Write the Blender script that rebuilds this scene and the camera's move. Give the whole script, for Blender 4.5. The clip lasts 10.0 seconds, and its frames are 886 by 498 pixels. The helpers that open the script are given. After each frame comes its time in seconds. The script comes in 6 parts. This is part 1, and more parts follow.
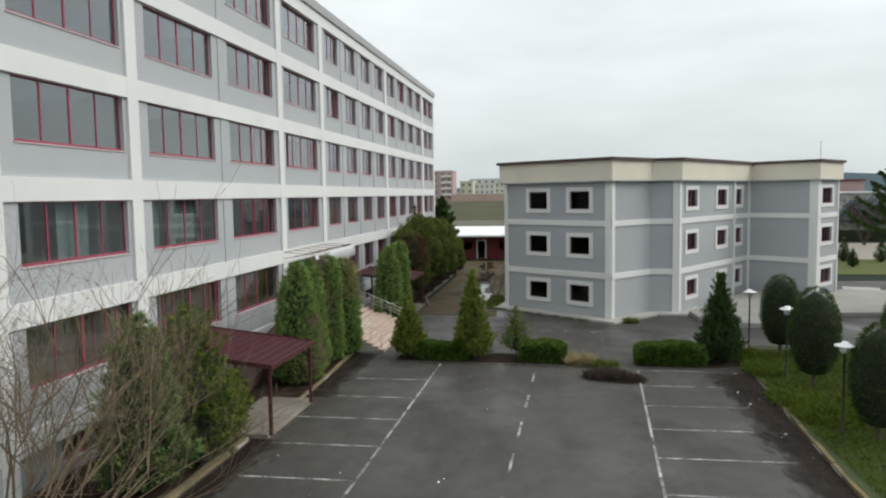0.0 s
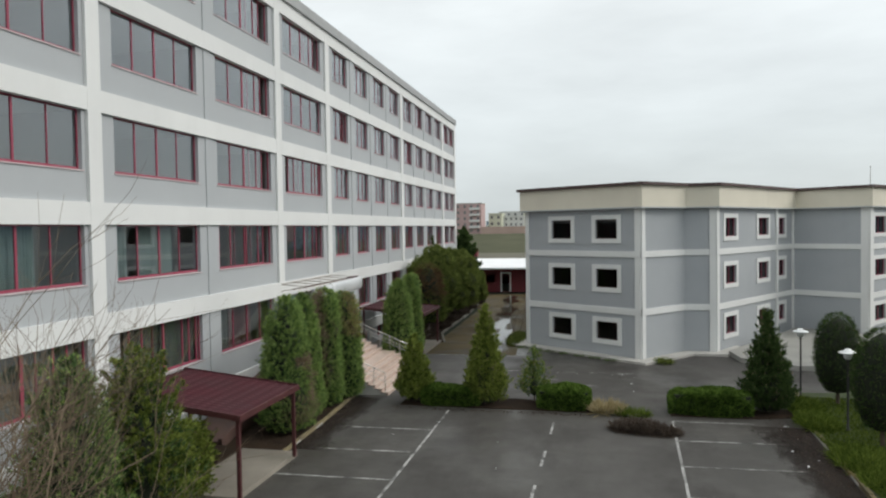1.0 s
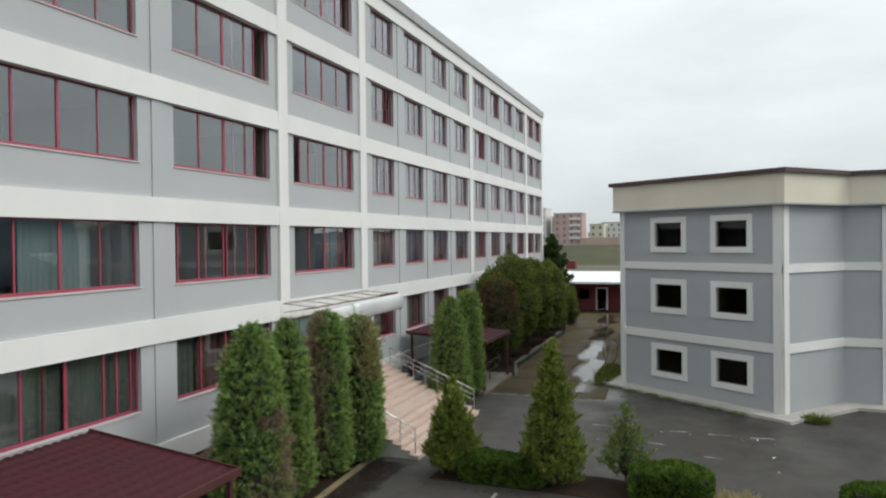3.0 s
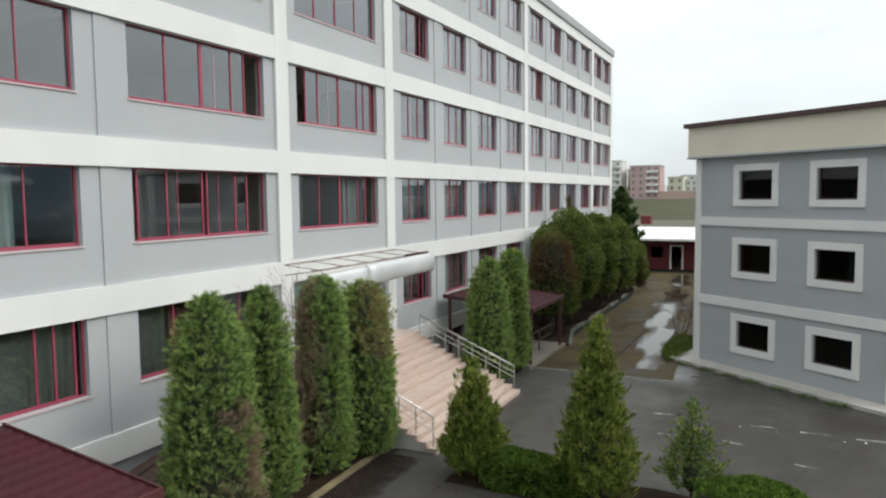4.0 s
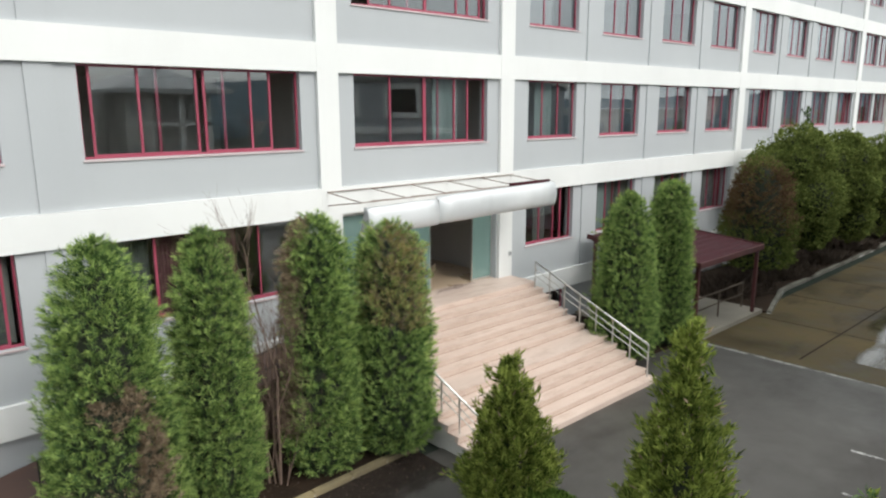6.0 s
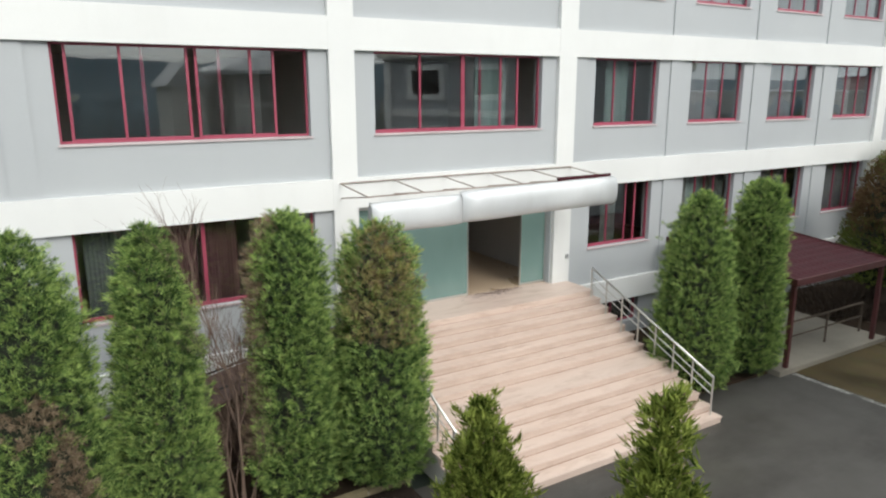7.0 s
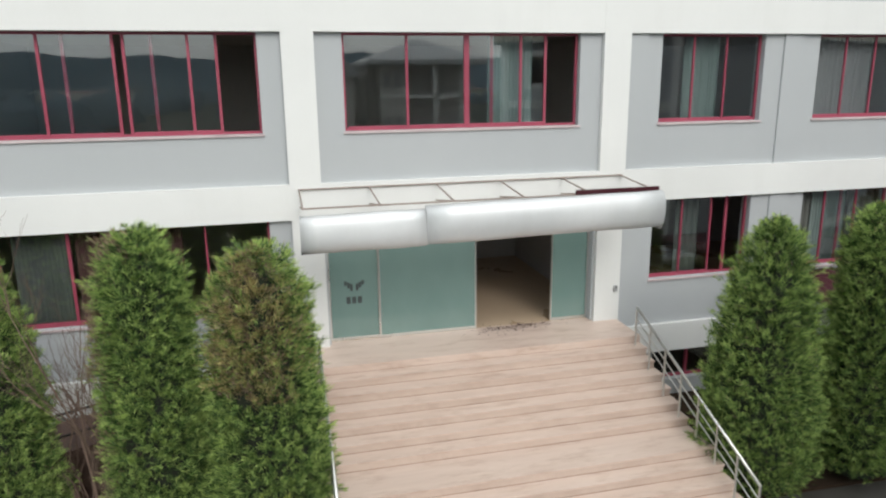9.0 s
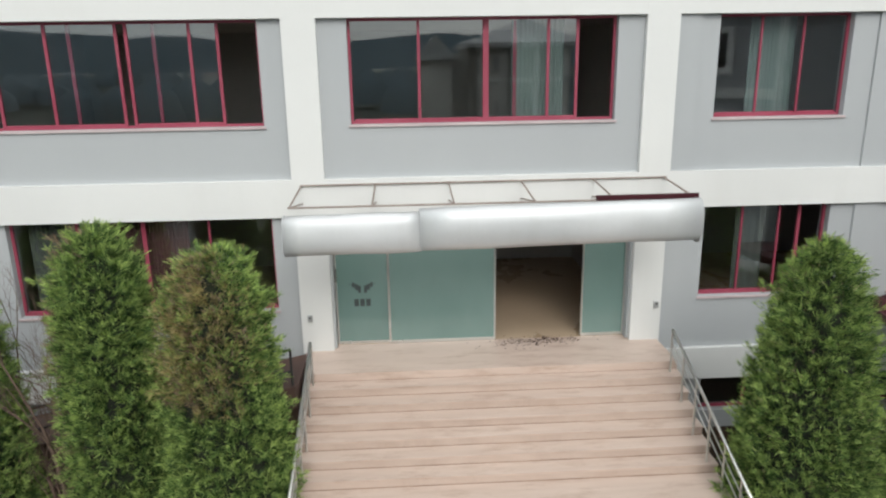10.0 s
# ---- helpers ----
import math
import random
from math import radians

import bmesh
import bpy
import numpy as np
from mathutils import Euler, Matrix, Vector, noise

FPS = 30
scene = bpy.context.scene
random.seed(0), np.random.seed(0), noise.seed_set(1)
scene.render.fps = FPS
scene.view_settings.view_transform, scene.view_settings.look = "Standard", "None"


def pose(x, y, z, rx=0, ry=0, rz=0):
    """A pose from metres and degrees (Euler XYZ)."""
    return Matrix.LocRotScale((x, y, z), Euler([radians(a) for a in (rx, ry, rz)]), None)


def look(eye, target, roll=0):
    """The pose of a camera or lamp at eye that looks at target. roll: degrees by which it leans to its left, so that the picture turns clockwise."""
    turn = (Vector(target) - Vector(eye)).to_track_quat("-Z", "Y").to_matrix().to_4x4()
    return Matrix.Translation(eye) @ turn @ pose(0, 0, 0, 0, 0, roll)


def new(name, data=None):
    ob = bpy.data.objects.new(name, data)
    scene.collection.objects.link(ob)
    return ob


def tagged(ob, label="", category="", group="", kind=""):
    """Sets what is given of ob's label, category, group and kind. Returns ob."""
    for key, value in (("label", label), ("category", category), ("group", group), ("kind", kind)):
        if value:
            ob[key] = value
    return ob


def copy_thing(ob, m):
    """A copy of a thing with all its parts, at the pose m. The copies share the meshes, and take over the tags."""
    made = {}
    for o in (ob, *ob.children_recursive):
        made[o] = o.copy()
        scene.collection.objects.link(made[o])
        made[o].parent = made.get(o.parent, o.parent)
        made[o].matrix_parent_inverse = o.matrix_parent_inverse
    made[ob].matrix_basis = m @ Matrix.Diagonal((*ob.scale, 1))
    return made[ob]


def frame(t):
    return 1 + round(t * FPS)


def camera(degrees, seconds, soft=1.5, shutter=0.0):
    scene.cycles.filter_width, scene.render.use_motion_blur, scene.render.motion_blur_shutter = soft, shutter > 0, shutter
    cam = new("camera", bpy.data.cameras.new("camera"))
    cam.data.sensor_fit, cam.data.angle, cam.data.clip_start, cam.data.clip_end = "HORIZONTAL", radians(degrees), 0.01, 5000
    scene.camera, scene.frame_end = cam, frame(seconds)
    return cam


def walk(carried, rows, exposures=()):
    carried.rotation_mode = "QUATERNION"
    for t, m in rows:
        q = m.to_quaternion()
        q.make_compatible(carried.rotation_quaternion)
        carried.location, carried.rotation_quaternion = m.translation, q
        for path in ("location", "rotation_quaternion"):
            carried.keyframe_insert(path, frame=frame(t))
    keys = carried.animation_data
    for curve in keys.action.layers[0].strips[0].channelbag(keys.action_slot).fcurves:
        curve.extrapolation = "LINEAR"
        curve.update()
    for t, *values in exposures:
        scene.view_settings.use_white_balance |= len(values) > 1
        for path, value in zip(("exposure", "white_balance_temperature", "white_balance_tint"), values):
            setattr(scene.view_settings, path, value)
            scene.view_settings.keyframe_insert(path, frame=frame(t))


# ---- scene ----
cam = camera(65.7, 10.0, soft=2.2)
PATH = [
    (0, (0.561, -1.774, 7.692), (0.216, 0.19, 7.536), -0.9),
    (0.5, (0.664, -0.216, 7.57), (0.284, 1.745, 7.461), -0.9),
    (1, (0.898, 1.433, 7.421), (0.467, 3.385, 7.362), -0.9),
    (1.5, (0.993, 3.155, 7.359), (0.495, 5.092, 7.326), -0.8),
    (2, (0.976, 5.388, 7.229), (0.408, 7.305, 7.22), -0.7),
    (2.5, (0.778, 7.847, 7.138), (0.144, 9.744, 7.139), -0.7),
    (4, (0.227, 14.658, 6.971), (-0.678, 16.435, 6.817), -0.6),
    (4.5, (0.256, 16.5, 6.927), (-0.763, 18.205, 6.69), -0.6),
    (5, (0.324, 18.367, 6.933), (-0.85, 19.953, 6.605), -0.4),
    (5.5, (0.409, 20.142, 6.91), (-0.908, 21.599, 6.53), -0.3),
    (6, (0.434, 21.902, 6.873), (-1.019, 23.218, 6.473), -0.2),
    (7.5, (0.168, 26.515, 6.889), (-1.582, 27.364, 6.422), -0.2),
    (8, (-0.013, 27.886, 6.89), (-1.82, 28.604, 6.421), -0.4),
    (8.5, (-0.359, 29.079, 6.864), (-2.207, 29.684, 6.397), -0.5),
    (9, (-0.688, 30.278, 6.83), (-2.578, 30.73, 6.357), -0.7),
    (9.5, (-1.041, 31.361, 6.871), (-2.959, 31.629, 6.37), -0.7),
    (10, (-1.455, 32.426, 6.936), (-3.384, 32.526, 6.418), -0.9),
]
EXPOSURES = [(0.0, 0.17), (1.5, 0.08), (2.5, 0.10), (4.0, 0.38), (4.5, 0.48), (5.5, 0.65), (6.0, 0.73), (7.5, 0.65), (8.0, 0.60), (9.0, 0.47), (10.0, 0.42)]
walk(cam, [(t, look(eye, target, roll)) for t, eye, target, roll in PATH], EXPOSURES)

# ---- light: a bright overcast sky, paler and stronger overhead ----
world = bpy.data.worlds.new("overcast_sky")
scene.world = world
world.use_nodes = True
wn, wl = world.node_tree.nodes, world.node_tree.links
wn.clear()
w_out = wn.new("ShaderNodeOutputWorld")
w_bg = wn.new("ShaderNodeBackground")
w_sky = wn.new("ShaderNodeTexSky")
w_sky.sky_type = "NISHITA"
w_sky.sun_disc = False
w_sky.sun_elevation = radians(36)
w_sky.sun_rotation = radians(82)
w_sky.air_density, w_sky.dust_density = 1.0, 3.0
w_tc = wn.new("ShaderNodeTexCoord")
w_sep = wn.new("ShaderNodeSeparateXYZ")
w_ramp = wn.new("ShaderNodeValToRGB")
w_ramp.color_ramp.elements[0].position = 0.0
w_ramp.color_ramp.elements[0].color = (0.55, 0.60, 0.61, 1)
w_ramp.color_ramp.elements[1].position = 1.0
w_ramp.color_ramp.elements[1].color = (1.12, 1.15, 1.14, 1)
e = w_ramp.color_ramp.elements.new(0.10)
e.color = (0.64, 0.69, 0.70, 1)
e = w_ramp.color_ramp.elements.new(0.30)
e.color = (0.80, 0.845, 0.85, 1)
w_map = wn.new("ShaderNodeMapping")
w_map.inputs["Scale"].default_value = (1.6, 1.6, 6.0)
w_noise = wn.new("ShaderNodeTexNoise")
w_noise.inputs["Scale"].default_value = 1.7
w_noise.inputs["Detail"].default_value = 7
w_noise.inputs["Roughness"].default_value = 0.55
w_cl = wn.new("ShaderNodeMapRange")
w_cl.inputs["From Min"].default_value, w_cl.inputs["From Max"].default_value = 0.3, 0.7
w_cl.inputs["To Min"].default_value, w_cl.inputs["To Max"].default_value = 0.9, 1.1
w_mul = wn.new("ShaderNodeVectorMath")
w_mul.operation = "SCALE"
w_nis = wn.new("ShaderNodeVectorMath")
w_nis.operation = "SCALE"
w_nis.inputs["Scale"].default_value = 0.012
w_add = wn.new("ShaderNodeVectorMath")
w_add.operation = "ADD"
wl.new(w_tc.outputs["Generated"], w_sep.inputs[0])
wl.new(w_sep.outputs["Z"], w_ramp.inputs[0])
wl.new(w_tc.outputs["Generated"], w_map.inputs[0])
wl.new(w_map.outputs[0], w_noise.inputs["Vector"])
wl.new(w_noise.outputs[0], w_cl.inputs["Value"])
wl.new(w_ramp.outputs[0], w_mul.inputs[0])
wl.new(w_cl.outputs[0], w_mul.inputs["Scale"])
wl.new(w_sky.outputs[0], w_nis.inputs[0])
wl.new(w_mul.outputs[0], w_add.inputs[0])
wl.new(w_nis.outputs[0], w_add.inputs[1])
wl.new(w_add.outputs[0], w_bg.inputs["Color"])
w_bg.inputs["Strength"].default_value = 1.0
wl.new(w_bg.outputs[0], w_out.inputs[0])

sun = new("sun", bpy.data.lights.new("sun", "SUN"))
sun.data.energy, sun.data.angle, sun.data.color = 1.32, radians(30), (1.0, 0.97, 0.93)
sun.matrix_basis = look((36, 5, 27), (0, 0, 0))


# ---- materials ----
def principled(name, rough=0.7, metallic=0.0, spec=0.5):
    m = bpy.data.materials.new(name)
    m.use_nodes = True
    b = m.node_tree.nodes["Principled BSDF"]
    b.inputs["Roughness"].default_value = rough
    b.inputs["Metallic"].default_value = metallic
    b.inputs["Specular IOR Level"].default_value = spec
    return m, m.node_tree.nodes, m.node_tree.links, b


def noise_node(n, l, vec, scale, detail=4, rough=0.55):
    t = n.new("ShaderNodeTexNoise")
    t.inputs["Scale"].default_value = scale
    t.inputs["Detail"].default_value = detail
    t.inputs["Roughness"].default_value = rough
    l.new(vec, t.inputs["Vector"])
    return t.outputs[0]


def remap(n, l, v, a, b, c, d):
    r = n.new("ShaderNodeMapRange")
    r.inputs["From Min"].default_value, r.inputs["From Max"].default_value = a, b
    r.inputs["To Min"].default_value, r.inputs["To Max"].default_value = c, d
    l.new(v, r.inputs["Value"])
    return r.outputs[0]


def mix_col(n, l, fac, a, b):
    x = n.new("ShaderNodeMix")
    x.data_type = "RGBA"
    l.new(fac, x.inputs[0])
    for k, c in ((6, a), (7, b)):
        if isinstance(c, tuple):
            x.inputs[k].default_value = (*c, 1)
        else:
            l.new(c, x.inputs[k])
    return x.outputs[2]


def add_bump(n, l, b, h, strength, dist=0.01):
    k = n.new("ShaderNodeBump")
    k.inputs["Strength"].default_value = strength
    k.inputs["Distance"].default_value = dist
    l.new(h, k.inputs["Height"])
    l.new(k.outputs[0], b.inputs["Normal"])


def position(n, l, scale=(1, 1, 1)):
    g = n.new("ShaderNodeNewGeometry")
    m = n.new("ShaderNodeMapping")
    m.inputs["Scale"].default_value = scale
    l.new(g.outputs["Position"], m.inputs[0])
    return m.outputs[0]


def surface(name, dark, light, rough=0.7, big=0.6, fine=25.0, streak=None, streak_col=None, bump=0.15, metallic=0.0, spec=0.5, stretch=(1, 1, 1)):
    """A surface with broad patches, fine grain and, where given, streaks of dirt that run down."""
    m, n, l, b = principled(name, rough, metallic, spec)
    p = position(n, l, stretch)
    f1 = noise_node(n, l, p, big, 5)
    f2 = noise_node(n, l, p, fine, 3)
    a = n.new("ShaderNodeMath")
    a.operation = "MULTIPLY_ADD"
    a.inputs[1].default_value = 0.35
    l.new(f2, a.inputs[0])
    l.new(remap(n, l, f1, 0.25, 0.75, -0.1, 0.75), a.inputs[2])
    c = mix_col(n, l, a.outputs[0], dark, light)
    if streak:
        s = noise_node(n, l, position(n, l, (1.1, 1.1, 0.16)), 1.3, 6, 0.6)
        c = mix_col(n, l, remap(n, l, s, 0.52, 0.78, 0.0, streak), c, streak_col or tuple(x * 0.5 for x in dark))
    l.new(c, b.inputs["Base Color"])
    l.new(remap(n, l, f1, 0.3, 0.7, max(0.02, rough - 0.1), min(1, rough + 0.1)), b.inputs["Roughness"])
    add_bump(n, l, b, f2, bump)
    return m


M_WHITE = surface("white_wall_paint", (0.64, 0.65, 0.64), (0.73, 0.74, 0.725), 0.75, 0.35, 30, 0.16, (0.50, 0.50, 0.47), 0.12)
M_GREY = surface("grey_wall_paint", (0.375, 0.395, 0.41), (0.425, 0.445, 0.455), 0.8, 0.3, 30, 0.10, (0.30, 0.31, 0.31), 0.2)
M_GREY_B = surface("blue_grey_wall_paint", (0.335, 0.357, 0.375), (0.392, 0.413, 0.428), 0.85, 0.5, 38, 0.12, (0.26, 0.27, 0.28), 0.5)
M_PARAPET = surface("grey_parapet", (0.30, 0.31, 0.31), (0.40, 0.41, 0.41), 0.7, 0.4, 20, 0.3)
M_CREAM = surface("cream_fascia", (0.60, 0.56, 0.46), (0.70, 0.66, 0.55), 0.75, 0.4, 20, 0.12, (0.42, 0.39, 0.33))
M_BROWN = surface("brown_roof_edge", (0.045, 0.026, 0.024), (0.08, 0.044, 0.04), 0.6, 1, 15)
M_RED = surface("crimson_frame", (0.25, 0.038, 0.068), (0.335, 0.060, 0.100), 0.45, 1.2, 40, None, None, 0.05)
M_SILL = surface("pale_stone_sill", (0.42, 0.33, 0.34), (0.58, 0.50, 0.50), 0.6, 2, 40)
M_INNER = surface("dim_room_plaster", (0.36, 0.35, 0.335), (0.48, 0.47, 0.45), 0.9, 0.5, 10)
M_INNER_FLOOR = surface("brown_room_floor", (0.28, 0.23, 0.18), (0.40, 0.33, 0.26), 0.6, 0.5, 10)
M_LOBBY = surface("tan_lobby_tiles", (0.40, 0.30, 0.20), (0.54, 0.42, 0.30), 0.3, 0.8, 14)
M_CONC = surface("worn_concrete", (0.33, 0.32, 0.295), (0.50, 0.485, 0.45), 0.8, 0.7, 22, 0.3, (0.2, 0.19, 0.16), 0.3)
M_PAVING = surface("pale_paving", (0.15, 0.135, 0.11), (0.33, 0.30, 0.25), 0.6, 0.7, 18, None, None, 0.2)
M_CURB = surface("worn_yellow_kerb", (0.075, 0.064, 0.046), (0.31, 0.25, 0.13), 0.85, 1.4, 16, None, None, 0.4)
M_TERRACE = surface("weathered_terrace_concrete", (0.22, 0.22, 0.20), (0.36, 0.355, 0.325), 0.75, 0.5, 18, None, None, 0.3)
M_RAMP = surface("red_brown_ramp_tiles", (0.050, 0.028, 0.023), (0.105, 0.060, 0.047), 0.7, 1.2, 16)
M_DIRTLINE = surface("brown_dirt_in_stair_joints", (0.16, 0.10, 0.07), (0.46, 0.35, 0.28), 0.9, 1.6, 14)
M_CURB_DARK = surface("dirty_faded_yellow_kerb", (0.045, 0.040, 0.028), (0.25, 0.195, 0.075), 0.85, 1.3, 16, None, None, 0.4)
M_LANEKERB = surface("mossy_grey_kerb", (0.06, 0.06, 0.042), (0.24, 0.225, 0.19), 0.85, 1.1, 15, None, None, 0.4)
M_STEEL = surface("stainless_steel", (0.50, 0.50, 0.48), (0.66, 0.66, 0.63), 0.32, 1, 30, None, None, 0.02, 0.85)
M_BLACK = surface("black_iron", (0.012, 0.012, 0.013), (0.03, 0.03, 0.03), 0.5, 2, 30, None, None, 0.05)
M_DRUM = surface("silver_sheet_metal", (0.54, 0.56, 0.57), (0.66, 0.675, 0.685), 0.55, 0.8, 25, 0.2, (0.38, 0.38, 0.36), 0.03, 0.35, 0.4)
M_RUST = surface("rusty_pale_steel", (0.17, 0.12, 0.10), (0.36, 0.31, 0.27), 0.6, 3, 40)
M_BURG = surface("burgundy_roof_sheet", (0.037, 0.007, 0.0105), (0.060, 0.0115, 0.017), 0.62, 0.8, 25, None, None, 0.1, 0.0, 0.22)
M_BURG_POST = surface("dark_red_timber", (0.045, 0.012, 0.013), (0.085, 0.022, 0.022), 0.55, 2, 25)
M_BRICKRED = surface("dark_red_wall", (0.11, 0.014, 0.019), (0.175, 0.024, 0.030), 0.7, 0.5, 12, 0.3)
M_ROOFWHITE = surface("white_roof_sheet", (0.66, 0.67, 0.67), (0.8, 0.81, 0.81), 0.5, 0.4, 15)
# damp soil, darkened further to suggest crown shade over the tree bed
M_SOIL = surface("damp_soil", (0.014, 0.010, 0.007), (0.048, 0.031, 0.020), 0.95, 1.3, 12, None, None, 1.0, 0.0, 0.12)
M_BARK = surface("brown_bark", (0.05, 0.036, 0.026), (0.13, 0.10, 0.075), 0.9, 4, 30, None, None, 0.6)
M_TWIG = surface("brown_twigs", (0.075, 0.055, 0.036), (0.22, 0.165, 0.105), 0.85, 4, 30)
M_REDTWIG = surface("reddish_twigs", (0.095, 0.062, 0.048), (0.21, 0.145, 0.11), 0.85, 4, 30)
M_LAMPWHITE = surface("white_lamp_cap", (0.66, 0.68, 0.68), (0.78, 0.8, 0.8), 0.5, 3, 30)
# haze of distance is mixed into this colour for hills and far woods
M_HILL = surface("haze_tinted_hill_green", (0.062, 0.092, 0.110), (0.120, 0.155, 0.175), 1.0, 0.004, 0.03, None, None, 0.0, 0.0, 0.0)
M_FIELD = surface("dull_field", (0.024, 0.034, 0.030), (0.048, 0.056, 0.044), 0.98, 0.03, 0.5, None, None, 0.3, 0.0, 0.03)
M_BANK = surface("rough_grass_bank", (0.060, 0.066, 0.042), (0.105, 0.105, 0.070), 0.98, 0.05, 0.6, None, None, 0.3, 0.0, 0.03)
# far plaster and window colours are paled to suggest haze over the town
M_APT_A = surface("haze_paled_plaster", (0.55, 0.56, 0.54), (0.66, 0.66, 0.64), 0.9, 0.1, 3)
M_APT_B = surface("haze_paled_pink_plaster", (0.40, 0.275, 0.265), (0.50, 0.37, 0.355), 0.9, 0.1, 3)
M_APT_C = surface("haze_paled_cream_plaster", (0.52, 0.54, 0.42), (0.64, 0.65, 0.52), 0.85, 0.1, 3)
M_PEACH = surface("peach_far_wall", (0.36, 0.26, 0.22), (0.46, 0.35, 0.30), 0.9, 0.1, 3)
M_MEADOW = surface("green_meadow", (0.075, 0.095, 0.035), (0.125, 0.145, 0.060), 0.95, 0.08, 0.8, None, None, 0.4, 0.0, 0.05)
M_STUBBLE = surface("grey_stubble_field", (0.105, 0.102, 0.080), (0.160, 0.152, 0.122), 0.95, 0.06, 0.7, None, None, 0.4, 0.0, 0.05)
M_DARKWIN = surface("dark_far_glass", (0.13, 0.135, 0.14), (0.20, 0.205, 0.21), 0.5, 0.5, 4)
M_CURTAIN = surface("pale_green_curtain", (0.15, 0.20, 0.19), (0.26, 0.31, 0.295), 0.9, 1.5, 20)
M_BLIND = surface("faded_pinkish_curtain", (0.20, 0.185, 0.19), (0.30, 0.28, 0.285), 0.9, 1.5, 20)
M_REDCURTAIN = surface("dull_red_brown_curtain", (0.11, 0.045, 0.045), (0.17, 0.07, 0.07), 0.85, 1.5, 20)
M_DUSTY = surface("dusty_grey_green_curtain", (0.105, 0.115, 0.105), (0.165, 0.17, 0.155), 0.9, 1.5, 20)
M_LOGO = surface("dark_grey_emblem", (0.035, 0.05, 0.05), (0.05, 0.065, 0.065), 0.6, 2, 30)
M_DRY = surface("dry_straw", (0.24, 0.19, 0.09), (0.42, 0.35, 0.19), 0.9, 3, 30)
M_HEAP = surface("dark_dead_cuttings", (0.03, 0.021, 0.015), (0.085, 0.06, 0.042), 0.95, 3, 30)


def stone_treads():
    m, n, l, b = principled("pink_beige_stone_treads", 0.42)
    p = position(n, l, (4.0, 0.5, 4.0))
    f = noise_node(n, l, p, 1.4, 6, 0.65)
    c = mix_col(n, l, remap(n, l, f, 0.3, 0.7, 0, 1), (0.48, 0.37, 0.31), (0.59, 0.48, 0.415))
    s = noise_node(n, l, position(n, l, (5, 1.3, 5)), 0.9, 6, 0.7)
    c = mix_col(n, l, remap(n, l, s, 0.51, 0.72, 0, 0.75), c, (0.30, 0.195, 0.135))
    g = noise_node(n, l, position(n, l), 35, 3)
    o = n.new("ShaderNodeObjectInfo")
    c = mix_col(n, l, remap(n, l, o.outputs["Random"], 0, 1, 0, 0.34), c, (0.61, 0.50, 0.435))
    l.new(c, b.inputs["Base Color"])
    l.new(remap(n, l, f, 0.3, 0.7, 0.3, 0.55), b.inputs["Roughness"])
    add_bump(n, l, b, g, 0.08)
    return m


M_STONE = stone_treads()
M_RISER = surface("stained_pink_stone_risers", (0.46, 0.355, 0.295), (0.58, 0.475, 0.41), 0.6, 1.2, 25, 0.3, (0.22, 0.14, 0.10), 0.2)


def asphalt():
    m, n, l, b = principled("wet_worn_asphalt", 0.6)
    p = position(n, l)
    broad = noise_node(n, l, p, 0.16, 6, 0.6)
    mid = noise_node(n, l, p, 1.1, 5, 0.6)
    grain = noise_node(n, l, p, 60, 3, 0.7)
    c = mix_col(n, l, remap(n, l, broad, 0.3, 0.7, 0, 1), (0.028, 0.0255, 0.022), (0.068, 0.063, 0.055))
    c = mix_col(n, l, remap(n, l, mid, 0.52, 0.75, 0, 0.6), c, (0.030, 0.025, 0.020))
    c = mix_col(n, l, remap(n, l, grain, 0.35, 0.8, 0, 0.4), c, (0.095, 0.093, 0.088))
    patch = noise_node(n, l, position(n, l, (1.0, 0.35, 1.0)), 0.42, 6, 0.7)
    c = mix_col(n, l, remap(n, l, patch, 0.48, 0.64, 0, 0.8), c, (0.022, 0.018, 0.015))
    fleck = noise_node(n, l, p, 9.0, 4, 0.75)
    c = mix_col(n, l, remap(n, l, fleck, 0.62, 0.74, 0, 0.4), c, (0.10, 0.098, 0.093))
    l.new(c, b.inputs["Base Color"])
    wet = remap(n, l, broad, 0.42, 0.68, 0.70, 0.27)
    l.new(wet, b.inputs["Roughness"])
    add_bump(n, l, b, grain, 0.35, 0.006)
    return m


M_ASPH = asphalt()


def road_paint():
    m, n, l, b = principled("worn_white_road_paint", 0.6)
    p = position(n, l)
    f = noise_node(n, l, p, 1.3, 5, 0.7)
    g = noise_node(n, l, p, 16, 4, 0.7)
    a = n.new("ShaderNodeMath")
    a.operation = "MULTIPLY_ADD"
    a.inputs[1].default_value = 0.5
    l.new(g, a.inputs[0])
    l.new(f, a.inputs[2])
    l.new(mix_col(n, l, remap(n, l, a.outputs[0], 0.66, 0.88, 0, 1), (0.05, 0.049, 0.046), (0.46, 0.46, 0.44)), b.inputs["Base Color"])
    add_bump(n, l, b, g, 0.2, 0.004)
    return m


M_LINE = road_paint()


